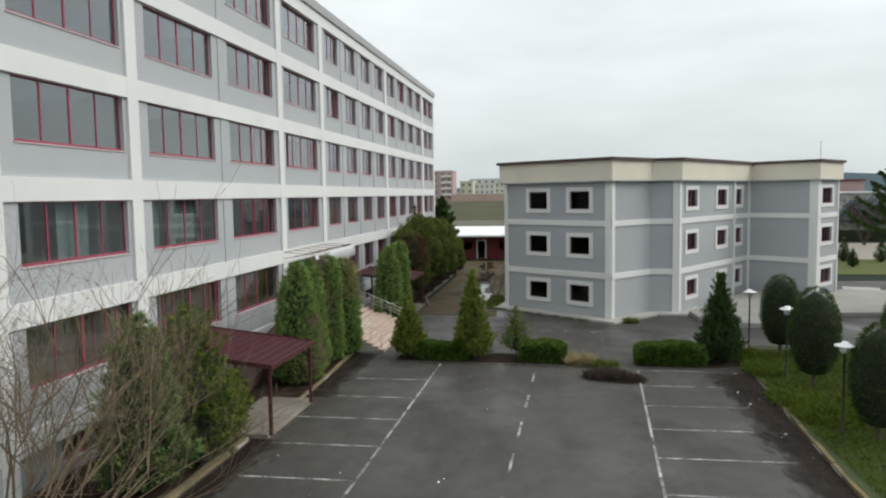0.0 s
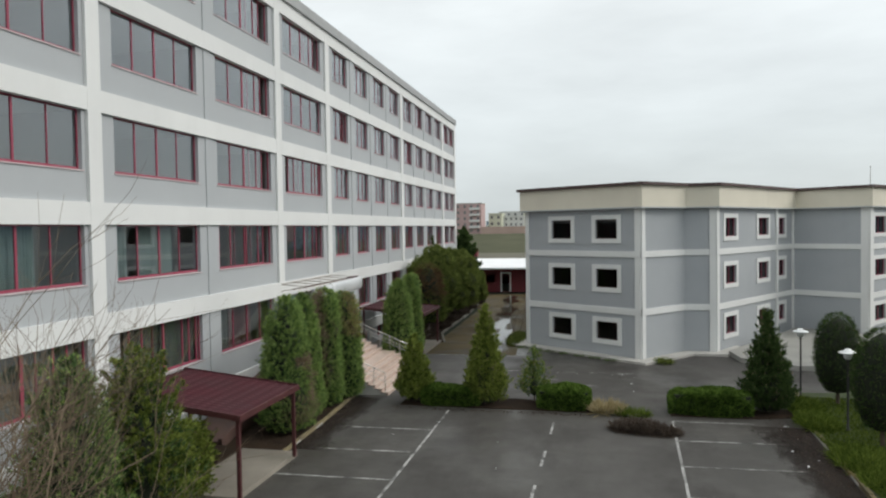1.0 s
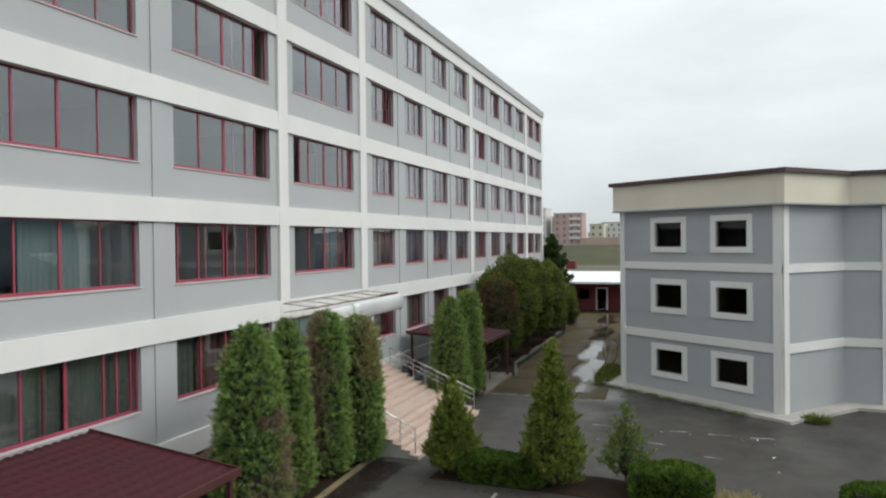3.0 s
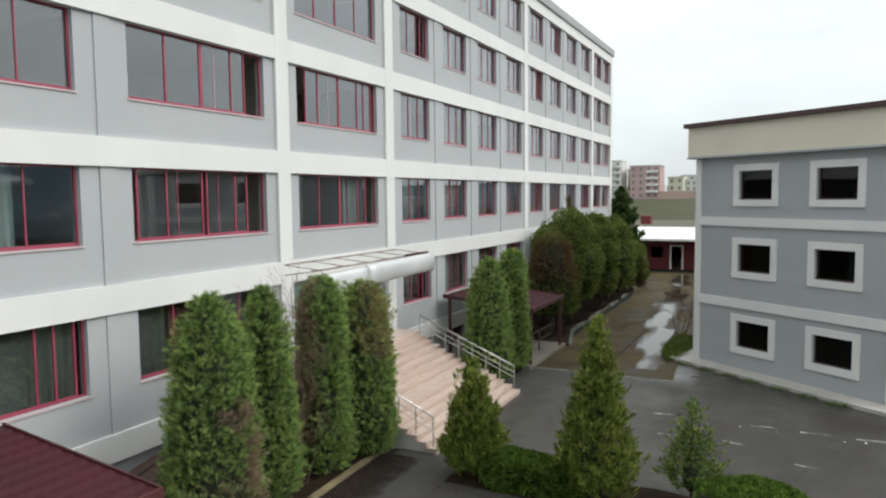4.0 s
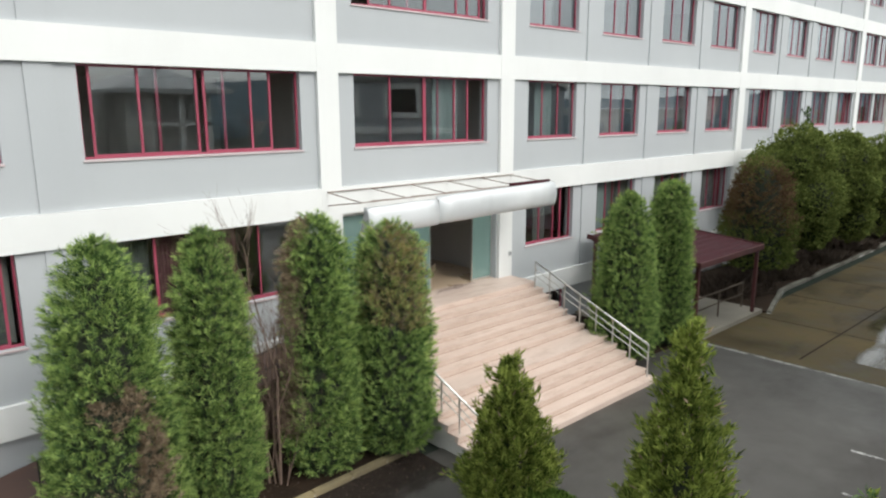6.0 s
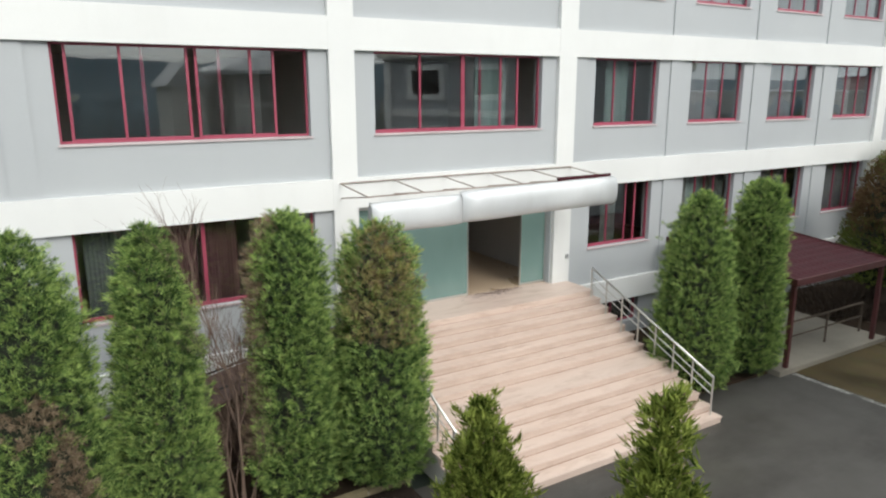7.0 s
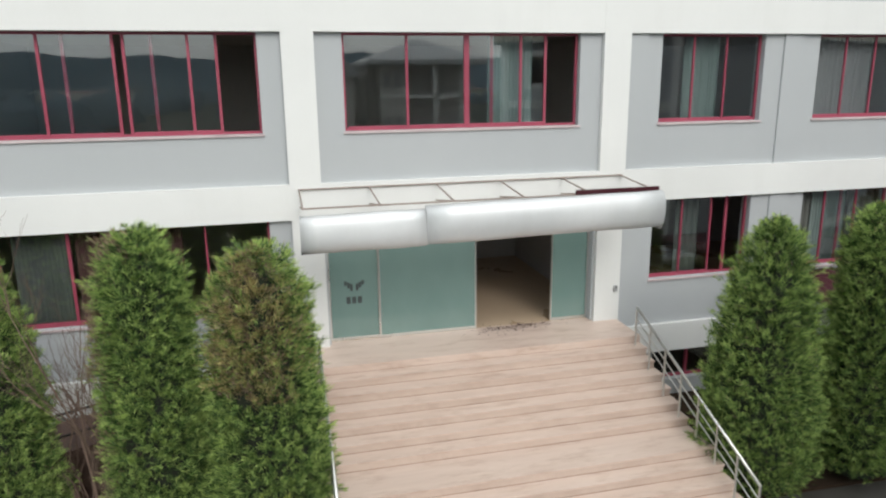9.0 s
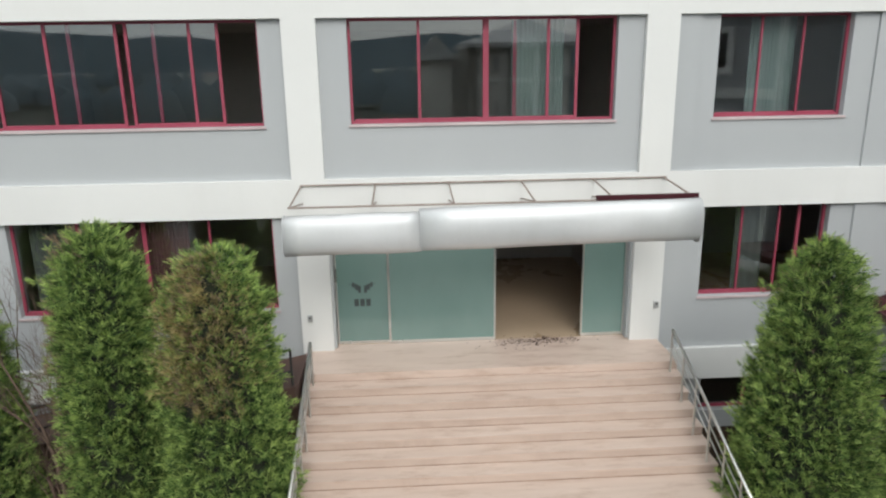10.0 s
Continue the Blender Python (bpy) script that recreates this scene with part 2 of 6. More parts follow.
def mossy_court():
    m, n, l, b = principled("wet_mossy_brown_court", 0.5, 0.0, 0.22)
    p = position(n, l)
    broad = noise_node(n, l, p, 0.35, 6, 0.65)
    mid = noise_node(n, l, p, 2.2, 5, 0.6)
    c = mix_col(n, l, remap(n, l, broad, 0.35, 0.65, 0, 1), (0.040, 0.029, 0.012), (0.115, 0.085, 0.040))
    c = mix_col(n, l, remap(n, l, mid, 0.5, 0.75, 0, 0.7), c, (0.062, 0.062, 0.020))
    stain = noise_node(n, l, position(n, l, (0.7, 0.3, 1)), 0.8, 6, 0.65)
    c = mix_col(n, l, remap(n, l, stain, 0.52, 0.64, 0, 0.75), c, (0.026, 0.019, 0.011))
    l.new(c, b.inputs["Base Color"])
    l.new(remap(n, l, broad, 0.35, 0.62, 0.48, 0.9), b.inputs["Roughness"])
    add_bump(n, l, b, mid, 0.25, 0.01)
    return m


M_COURT = mossy_court()


def puddle():
    m, n, l, b = principled("shallow_rain_puddle", 0.05, 0.0, 0.6)
    f = noise_node(n, l, position(n, l), 0.8, 4)
    l.new(mix_col(n, l, f, (0.035, 0.028, 0.018), (0.075, 0.062, 0.042)), b.inputs["Base Color"])
    b.inputs["IOR"].default_value = 1.36
    # the film of water lies along a slightly slanting line and breaks up over the higher spots
    sep = n.new("ShaderNodeSeparateXYZ")
    l.new(position(n, l), sep.inputs[0])
    line = n.new("ShaderNodeMath")
    line.operation = "MULTIPLY_ADD"
    line.inputs[1].default_value, line.inputs[2].default_value = 0.085, 5.1 - 0.085 * 44
    l.new(sep.outputs["Y"], line.inputs[0])
    off = n.new("ShaderNodeMath")
    l.new(sep.outputs["X"], off.inputs[0])
    l.new(line.outputs[0], off.inputs[1])
    dist = n.new("ShaderNodeMath")
    dist.operation = "ABSOLUTE"
    l.new(off.outputs[0], dist.inputs[0])
    e = noise_node(n, l, position(n, l, (1.2, 0.35, 1.0)), 0.7, 5, 0.5)
    mask = n.new("ShaderNodeMath")
    mask.operation = "MULTIPLY_ADD"
    mask.inputs[1].default_value = 2.6
    l.new(e, mask.inputs[0])
    l.new(remap(n, l, dist.outputs[0], 0.0, 1.8, 0.25, -1.55), mask.inputs[2])
    l.new(remap(n, l, mask.outputs[0], 0.85, 1.3, 0, 1), b.inputs["Alpha"])
    return m


M_PUDDLE = puddle()


def dirt_film(name, edge, reach):
    """Damp brown dirt washed up against a kerb at x = edge, thinning out unevenly over its reach."""
    m, n, l, b = principled(name, 0.85, 0.0, 0.2)
    g = noise_node(n, l, position(n, l), 9, 4)
    l.new(mix_col(n, l, g, (0.010, 0.0075, 0.006), (0.040, 0.028, 0.021)), b.inputs["Base Color"])
    sep = n.new("ShaderNodeSeparateXYZ")
    l.new(position(n, l), sep.inputs[0])
    e = noise_node(n, l, position(n, l, (1.2, 0.6, 1.0)), 1.1, 7, 0.7)
    a = n.new("ShaderNodeMath")
    a.operation = "MULTIPLY_ADD"
    a.inputs[1].default_value = 1.5
    l.new(e, a.inputs[0])
    l.new(remap(n, l, sep.outputs["X"], edge - reach, edge, -0.75, 0.15), a.inputs[2])
    l.new(remap(n, l, a.outputs[0], 0.15, 0.95, 0, 0.9), b.inputs["Alpha"])
    return m


M_DIRT_EAST = dirt_film("damp_kerb_dirt", 8.0, 1.9)
M_DIRT_WEST = dirt_film("damp_leafy_kerb_dirt", -9.2, -1.2)


def clear_glass(name, tint, base, edge):
    """A glazed pane: base is its gloss seen straight on, edge what comes to it at a glancing view."""
    m = bpy.data.materials.new(name)
    m.use_nodes = True
    n, l = m.node_tree.nodes, m.node_tree.links
    n.clear()
    o = n.new("ShaderNodeOutputMaterial")
    mx = n.new("ShaderNodeMixShader")
    lw = n.new("ShaderNodeLayerWeight")
    lw.inputs["Blend"].default_value = 0.5
    cube = n.new("ShaderNodeMath")
    cube.operation = "POWER"
    cube.inputs[1].default_value = 3.0
    l.new(lw.outputs["Facing"], cube.inputs[0])
    gloss = remap(n, l, cube.outputs[0], 0.0, 1.0, base, base + edge)
    tr = n.new("ShaderNodeBsdfTransparent")
    tr.inputs[0].default_value = (*tint, 1)
    gl = n.new("ShaderNodeBsdfGlossy")
    gl.inputs["Roughness"].default_value = 0.02
    gl.inputs["Color"].default_value = (0.95, 0.97, 1.0, 1)
    wob = n.new("ShaderNodeTexNoise")
    wob.inputs["Scale"].default_value = 0.9
    g = n.new("ShaderNodeNewGeometry")
    l.new(g.outputs["Position"], wob.inputs["Vector"])
    bp = n.new("ShaderNodeBump")
    bp.inputs["Strength"].default_value, bp.inputs["Distance"].default_value = 0.06, 0.02
    l.new(wob.outputs[0], bp.inputs["Height"])
    l.new(bp.outputs[0], gl.inputs["Normal"])
    l.new(gloss, mx.inputs[0])
    l.new(tr.outputs[0], mx.inputs[1])
    l.new(gl.outputs[0], mx.inputs[2])
    l.new(mx.outputs[0], o.inputs[0])
    return m


M_GLASS = clear_glass("window_glass", (0.90, 0.93, 0.93), 0.115, 0.50)
M_GLASS_DARK = clear_glass("annex_window_glass", (0.40, 0.42, 0.42), 0.025, 0.3)


def frosted():
    m, n, l, b = principled("green_frosted_glass", 0.12, 0.0, 0.6)
    f = noise_node(n, l, position(n, l, (1, 1, 0.5)), 1.2, 4)
    l.new(mix_col(n, l, f, (0.135, 0.225, 0.208), (0.215, 0.32, 0.295)), b.inputs["Base Color"])
    b.inputs["Transmission Weight"].default_value = 0.12
    return m


M_FROST = frosted()


def foliage_mat(name, dark, mid, tip):
    """Leaves that let some of the light through, each spray a little different."""
    m = bpy.data.materials.new(name)
    m.use_nodes = True
    n, l = m.node_tree.nodes, m.node_tree.links
    n.clear()
    out = n.new("ShaderNodeOutputMaterial")
    g = n.new("ShaderNodeNewGeometry")
    r = n.new("ShaderNodeValToRGB")
    r.color_ramp.elements[0].color = (*dark, 1)
    r.color_ramp.elements[1].color = (*tip, 1)
    e2 = r.color_ramp.elements.new(0.55)
    e2.color = (*mid, 1)
    l.new(g.outputs["Random Per Island"], r.inputs[0])
    f = noise_node(n, l, g.outputs["Position"], 6.5, 3)
    f2 = noise_node(n, l, g.outputs["Position"], 1.3, 3)
    c = mix_col(n, l, remap(n, l, f, 0.42, 0.66, 0, 0.75), r.outputs[0], tuple(min(1, k * 1.15) for k in tip))
    c = mix_col(n, l, remap(n, l, f2, 0.52, 0.75, 0, 0.5), c, dark)
    d = n.new("ShaderNodeBsdfDiffuse")
    t = n.new("ShaderNodeBsdfTranslucent")
    x = n.new("ShaderNodeMixShader")
    x.inputs[0].default_value = 0.30
    l.new(c, d.inputs[0])
    l.new(c, t.inputs[0])
    l.new(d.outputs[0], x.inputs[1])
    l.new(t.outputs[0], x.inputs[2])
    l.new(x.outputs[0], out.inputs[0])
    return m


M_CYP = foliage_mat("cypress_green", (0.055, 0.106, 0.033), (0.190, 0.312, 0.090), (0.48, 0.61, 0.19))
# needles within the sprays, darkened to carry the shade of depth
M_CYP_INNER = foliage_mat("inner_cypress_shade_green", (0.016, 0.037, 0.016), (0.056, 0.108, 0.042), (0.145, 0.225, 0.085))
M_TURNING = foliage_mat("browning_cypress", (0.10, 0.075, 0.035), (0.30, 0.245, 0.11), (0.55, 0.47, 0.22))
M_CONE = foliage_mat("yellow_green_conifer", (0.022, 0.042, 0.010), (0.088, 0.128, 0.025), (0.31, 0.365, 0.085))
M_HEDGE = foliage_mat("hedge_green", (0.014, 0.030, 0.007), (0.056, 0.105, 0.020), (0.155, 0.24, 0.048))
M_BROADLEAF = foliage_mat("olive_green_tree_leaves", (0.043, 0.064, 0.018), (0.106, 0.142, 0.037), (0.205, 0.240, 0.070))
M_DARKCYP = foliage_mat("dark_conifer_green", (0.012, 0.025, 0.011), (0.036, 0.064, 0.023), (0.10, 0.15, 0.05))
M_RUSSET = foliage_mat("russet_brown_leaves", (0.060, 0.034, 0.022), (0.150, 0.088, 0.055), (0.21, 0.15, 0.08))
M_DEAD = foliage_mat("dead_brown_foliage", (0.105, 0.073, 0.052), (0.25, 0.182, 0.128), (0.42, 0.33, 0.225))
# fill coloured as the shade deep inside crowns and hedges
M_CORE = surface("crown_gap_shade", (0.008, 0.012, 0.006), (0.020, 0.026, 0.012), 0.95, 3, 20)
M_GRASS = foliage_mat("lawn_grass", (0.018, 0.034, 0.006), (0.060, 0.098, 0.016), (0.165, 0.215, 0.042))
M_LAWN = surface("lawn_soil_and_moss", (0.018, 0.028, 0.008), (0.050, 0.072, 0.016), 0.95, 1.2, 14, None, None, 0.8)


# ---- mesh helpers ----
class Shape:
    """Vertices and faces gathered for one mesh."""

    def __init__(self):
        self.v, self.f, self.mi = [], [], []

    def box(self, x0, x1, y0, y1, z0, z1, m=None, mi=0):
        k = len(self.v)
        pts = [(x, y, z) for z in (z0, z1) for y in (y0, y1) for x in (x0, x1)]
        flip = False
        if m is not None:
            pts = [tuple(m @ Vector(p)) for p in pts]
            flip = m.to_3x3().determinant() < 0
        self.v += pts
        for q in ((0, 2, 3, 1), (4, 5, 7, 6), (0, 1, 5, 4), (2, 6, 7, 3), (0, 4, 6, 2), (1, 3, 7, 5)):
            self.f.append(tuple(k + i for i in (reversed(q) if flip else q)))
            self.mi.append(mi)
        return self

    def rod(self, a, b, r0, r1=None, n=8, caps=True, mi=0):
        a, b = Vector(a), Vector(b)
        r1 = r0 if r1 is None else r1
        d = (b - a).normalized()
        s = d.orthogonal().normalized()
        t = d.cross(s)
        k = len(self.v)
        for p, r in ((a, r0), (b, r1)):
            for i in range(n):
                w = 2 * math.pi * i / n
                self.v.append(tuple(p + (s * math.cos(w) + t * math.sin(w)) * r))
        for i in range(n):
            j = (i + 1) % n
            self.f.append((k + i, k + j, k + n + j, k + n + i))
            self.mi.append(mi)
        if caps:
            self.f += [tuple(k + i for i in reversed(range(n))), tuple(k + n + i for i in range(n))]
            self.mi += [mi, mi]
        return self

    def prism(self, plan, z0, z1):
        """An upright solid over a plan that runs anticlockwise."""
        k, n = len(self.v), len(plan)
        self.v += [(x, y, z0) for x, y in plan] + [(x, y, z1) for x, y in plan]
        self.f += [tuple(k + i for i in reversed(range(n))), tuple(k + n + i for i in range(n))]
        for i in range(n):
            j = (i + 1) % n
            self.f.append((k + i, k + j, k + n + j, k + n + i))
        self.mi += [0] * (n + 2)
        return self

    def lathe(self, base, prof, n=16):
        """A turned solid: prof holds (radius, height) from the bottom up."""
        k = len(self.v)
        bx, by, bz = base
        for r, z in prof:
            for i in range(n):
                w = 2 * math.pi * i / n
                self.v.append((bx + r * math.cos(w), by + r * math.sin(w), bz + z))
        for q in range(len(prof) - 1):
            for i in range(n):
                j = (i + 1) % n
                self.f.append((k + q * n + i, k + q * n + j, k + (q + 1) * n + j, k + (q + 1) * n + i))
                self.mi.append(0)
        self.f += [tuple(k + i for i in reversed(range(n))), tuple(k + (len(prof) - 1) * n + i for i in range(n))]
        self.mi += [0, 0]
        return self

    def mesh(self, name, mats, smooth=False):
        me = bpy.data.meshes.new(name)
        me.from_pydata(self.v, [], self.f)
        for m in mats:
            me.materials.append(m)
        if len(mats) > 1:
            me.polygons.foreach_set("material_index", self.mi)
        if smooth:
            me.polygons.foreach_set("use_smooth", [True] * len(me.polygons))
        me.update()
        return me


def thing(name, at, label, category, group="", kind=""):
    ob = new(name)
    ob.empty_display_size = 0.2
    ob.matrix_basis = Matrix.Translation(at)
    return tagged(ob, label, category, group, kind)


def world_of(ob):
    m = ob.matrix_parent_inverse @ ob.matrix_basis
    return world_of(ob.parent) @ m if ob.parent else ob.matrix_basis.copy()


def under(ob, parent):
    """Makes ob a part of parent and leaves it where it is."""
    ob.parent = parent
    ob.matrix_parent_inverse = world_of(parent).inverted()
    return ob


def part(name, shape, material, parent=None, label="", smooth=False):
    mats = material if isinstance(material, (list, tuple)) else [material]
    ob = new(name, shape if isinstance(shape, bpy.types.Mesh) else shape.mesh(name, mats, smooth))
    if parent is not None:
        under(ob, parent)
    if label:
        ob["label"] = label
    return ob


def structure(name, shape, material, label, category):
    return tagged(part(name, shape, material), label, category, kind="structure")


def wall_frame(p, d):
    """A frame on an upright wall: x outward, y along it, z up. d is the way along it with the outside on the right-hand side."""
    d = Vector((d[0], d[1], 0)).normalized()
    o = Vector((d.y, -d.x, 0))
    m = Matrix.Identity(4)
    m.col[0][:3], m.col[1][:3], m.col[2][:3] = o, d, (0, 0, 1)
    m.translation = (p[0], p[1], 0)
    return m


def wall_cells(shape, m, x0, x1, y0, y1, z0, z1, holes):
    """A wall from y0 to y1 and z0 to z1 with rectangular holes (ya, yb, za, zb) right through it, as one connected skin."""
    ys = sorted({y0, y1, *[min(max(v, y0), y1) for h in holes for v in h[:2]]})
    zs = sorted({z0, z1, *[min(max(v, z0), z1) for h in holes for v in h[2:]]})
    ny, nz = len(ys) - 1, len(zs) - 1

    def solid(i, k):
        if not (0 <= i < ny and 0 <= k < nz):
            return False
        y, z = (ys[i] + ys[i + 1]) / 2, (zs[k] + zs[k + 1]) / 2
        return not any(a < y < b and c < z < d for a, b, c, d in holes)

    made = {}

    def vert(side, i, k):
        key = (side, i, k)
        if key not in made:
            made[key] = len(shape.v)
            q = Vector((x1 if side else x0, ys[i], zs[k]))
            shape.v.append(tuple(m @ q) if m is not None else tuple(q))
        return made[key]

    def face(*c):
        shape.f.append(tuple(vert(*q) for q in c))
        shape.mi.append(0)

    for i in range(ny):
        for k in range(nz):
            if not solid(i, k):
                continue
            face((1, i, k), (1, i + 1, k), (1, i + 1, k + 1), (1, i, k + 1))
            face((0, i, k), (0, i, k + 1), (0, i + 1, k + 1), (0, i + 1, k))
            if not solid(i - 1, k):
                face((0, i, k), (1, i, k), (1, i, k + 1), (0, i, k + 1))
            if not solid(i + 1, k):
                face((0, i + 1, k), (0, i + 1, k + 1), (1, i + 1, k + 1), (1, i + 1, k))
            if not solid(i, k - 1):
                face((0, i, k), (0, i + 1, k), (1, i + 1, k), (1, i, k))
            if not solid(i, k + 1):
                face((0, i, k + 1), (1, i, k + 1), (1, i + 1, k + 1), (0, i + 1, k + 1))
    return shape


# ---- ground ----
gs = Shape()
gs.v += [(-2500, -2500, -0.06), (2500, -2500, -0.06), (2500, 2500, -0.06), (-2500, 2500, -0.06)]
gs.f.append((0, 1, 2, 3))
gs.mi.append(0)
structure("ground", gs, M_FIELD, "dull green and brown open ground reaching the horizon", "ground")
yard = structure("road", Shape().prism([(-9.3, -30), (40, -30), (40, 41.2), (60, 52), (60, 62), (16, 60), (-2.2, 70), (-9.2, 41.2), (-9.3, 41.0)], -0.05, 0.0), M_ASPH,
                 "wet worn grey asphalt yard with faded parking lines", "road")
structure("pavement", Shape().prism([(-8.93, 40.85), (-3.6, 40.95), (-3.9, 45.5), (-0.5, 52), (-0.5, 77.5), (-12, 77.5), (-9.4, 62), (-9.2, 45.0)], -0.045, 0.012), M_COURT,
          "wet brown mossy concrete lane beside the office building", "pavement")

for k in range(9):
    part("slab_joint", Shape().box(-9.2, -0.6, 44.6 + 3.6 * k, 44.66 + 3.6 * k, 0.0125, 0.0145), M_SOIL, bpy.data.objects["pavement"])
part("slab_joint", Shape().box(-6.35, -6.29, 41.4, 77, 0.0127, 0.0147), M_SOIL, bpy.data.objects["pavement"])

# puddle on the lane
s = Shape()
for k in range(18):
    y = 42.2 + 2 * k
    c = -5.1 - 0.085 * (y - 44)
    s.v += [(c - 1.75, y, 0.021), (c + 1.75, y, 0.021)]
for k in range(17):
    s.f.append((2 * k, 2 * k + 1, 2 * k + 3, 2 * k + 2))
    s.mi.append(0)
structure("water", s, M_PUDDLE, "shallow broken rain puddle reflecting the pale sky", "puddle")


def road_line(x0, y0, x1, y1, w=0.085):
    a, b = Vector((x0, y0)), Vector((x1, y1))
    d = (b - a).normalized()
    o = Vector((-d.y, d.x)) * w / 2
    plan = [(a - o)[:], (b - o)[:], (b + o)[:], (a + o)[:]]
    part("painted_line", Shape().prism(plan, 0.001, 0.006), M_LINE, yard)


road_line(-5.05, -2.0, -4.98, 28.7)
for y in (-2.4, 0.2, 2.75, 5.3, 7.9, 10.45, 13.0, 15.6, 18.17, 20.74, 23.3, 25.87):
    road_line(-8.75, y - 0.1, -5.0, y)
for y in (26.8, 23.4, 20.3, 17.4, 14.4, 11.4, 8.4):
    road_line(-0.66 - (27 - y) * 0.025, y + 0.74, -0.7 - (27 - y) * 0.025, y - 0.74)
road_line(3.73, 28.42, 2.2, -2.0)
road_line(3.73, 28.42, 6.6, 28.5)
for y in (26.0, 23.38, 20.85, 18.35, 15.85, 13.35, 10.85):
    road_line(3.73 - (28.4 - y) * 0.051, y, 7.5, y + 0.15)
for x in (-3.55, -0.75, 0.6, 2.0):
    road_line(x, 36.75, x + 0.75, 36.83, 0.09)
for x, y in ((-3.1, 34.9), (-1.4, 35.05), (0.45, 34.0)):
    road_line(x, y, x + 0.6, y - 0.12, 0.08)
road_line(-8.9, 40.75, -3.6, 40.95, 0.14)

# damp dirt against the kerbs
structure("dirt", Shape().prism([(6.0, 8), (7.75, 8), (8.02, 22), (8.35, 28.2), (6.0, 28.2)], 0.0065, 0.0085), M_DIRT_EAST, "damp brown dirt along the lawn kerb", "dirt")
structure("dirt", Shape().prism([(-9.21, 6), (-7.9, 6), (-7.9, 18.3), (-9.21, 18.3)], 0.0065, 0.0085), M_DIRT_WEST, "damp brown dirt along the planting bed", "dirt")
structure("dirt", Shape().prism([(-9.3, 22.95), (-7.9, 22.95), (-7.9, 30.2), (-9.56, 30.2)], 0.0065, 0.0085), M_DIRT_WEST, "damp brown dirt below the cypresses", "dirt")

# kerbs
def kerb(name, pts, w, h, mat, label):
    """A kerb of single stones on a low bedding strip."""
    bed, stones = Shape(), []
    for (x0, y0), (x1, y1) in zip(pts, pts[1:]):
        d = Vector((x1 - x0, y1 - y0))
        L = d.length
        d.normalize()
        o = Vector((-d.y, d.x)) * w / 2
        n = max(1, round(L / 0.8))
        a, b = Vector((x0, y0)), Vector((x1, y1))
        bed.prism([(a - o * 0.9)[:], (b - o * 0.9)[:], (b + o * 0.9)[:], (a + o * 0.9)[:]], -0.04, h - 0.05)
        for i in range(n):
            a = Vector((x0, y0)) + d * (L * i / n + 0.008)
            b = Vector((x0, y0)) + d * (L * (i + 1) / n - 0.008)
            j, k = random.uniform(-0.014, 0.010), random.uniform(-0.012, 0.012)
            q = Vector((-d.y, d.x)) * k
            stones.append(([(a - o + q)[:], (b - o + q)[:], (b + o + q)[:], (a + o + q)[:]], h + j))
    ob = structure(name, bed, M_CONC, label, "kerb")
    for plan, top in stones:
        st = Shape()
        c = sum((Vector(p) for p in plan), Vector((0, 0))) / 4
        inner = [(c + (Vector(p) - c) * 0.94)[:] for p in plan]
        inner = [((a[0] + b[0]) / 2, (a[1] + b[1]) / 2) for a, b in zip(inner, plan)]
        st.v = [(x, y, -0.03) for x, y in plan] + [(x, y, top - 0.02) for x, y in plan] + [(x, y, top) for x, y in inner]
        st.f = [(3, 2, 1, 0), (8, 9, 10, 11)]
        for i in range(4):
            k = (i + 1) % 4
            st.f += [(i, k, 4 + k, 4 + i), (4 + i, 4 + k, 8 + k, 8 + i)]
        st.mi = [0] * len(st.f)
        part("kerb_stone", st, mat, ob)


kerb("trim", [(-9.42, 0), (-9.42, 18.2)], 0.16, 0.13, M_CURB, "worn yellow painted kerb along the planting bed")
kerb("trim", [(-9.3, 22.4), (-9.42, 26), (-9.65, 30.3)], 0.12, 0.11, M_CURB, "worn yellow kerb below the cypresses")
kerb("trim", [(7.78, 2), (7.92, 17.5), (8.14, 22.5), (8.62, 31.0), (9.4, 33.4)], 0.13, 0.13, M_CURB_DARK, "worn yellow kerb along the lawn")
kerb("trim", [(-8.75, 45.15), (-9.7, 48.6), (-9.85, 59), (-10.1, 67), (-10.9, 76)], 0.15, 0.10, M_LANEKERB, "mossy worn concrete kerb along the tree bed")

# planting beds
structure("planting_bed", Shape().prism([(-13.15, 0.9), (-9.38, 0.9), (-9.38, 18.3), (-13.15, 18.3)], -0.04, 0.07), M_SOIL, "dark damp soil bed beside the office wall", "soil bed")
structure("planting_bed", Shape().prism([(-13.15, 22.5), (-9.43, 22.5), (-9.72, 30.3), (-13.15, 30.3)], -0.04, 0.07), M_SOIL, "dark damp soil bed with fallen leaves", "soil bed")
structure("planting_bed", Shape().prism([(-13.15, 37.35), (-9.35, 37.35), (-9.25, 40.2), (-13.15, 40.2)], -0.04, 0.06), M_SOIL, "dark damp soil bed beside the stairs", "soil bed")
structure("planting_bed", Shape().prism([(-13.15, 45.15), (-8.83, 45.15), (-9.79, 48.6), (-9.94, 59), (-10.19, 67), (-10.99, 76), (-13.15, 76)], -0.04, 0.08), M_SOIL, "dark shaded soil under the row of trees", "soil bed")
structure("planting_bed", Shape().prism([(-7.2, 29.2), (0.8, 29.15), (0.85, 30.4), (-2.4, 30.9), (-7.2, 30.5)], -0.04, 0.03), M_SOIL, "soil strip under the low hedge", "soil bed")
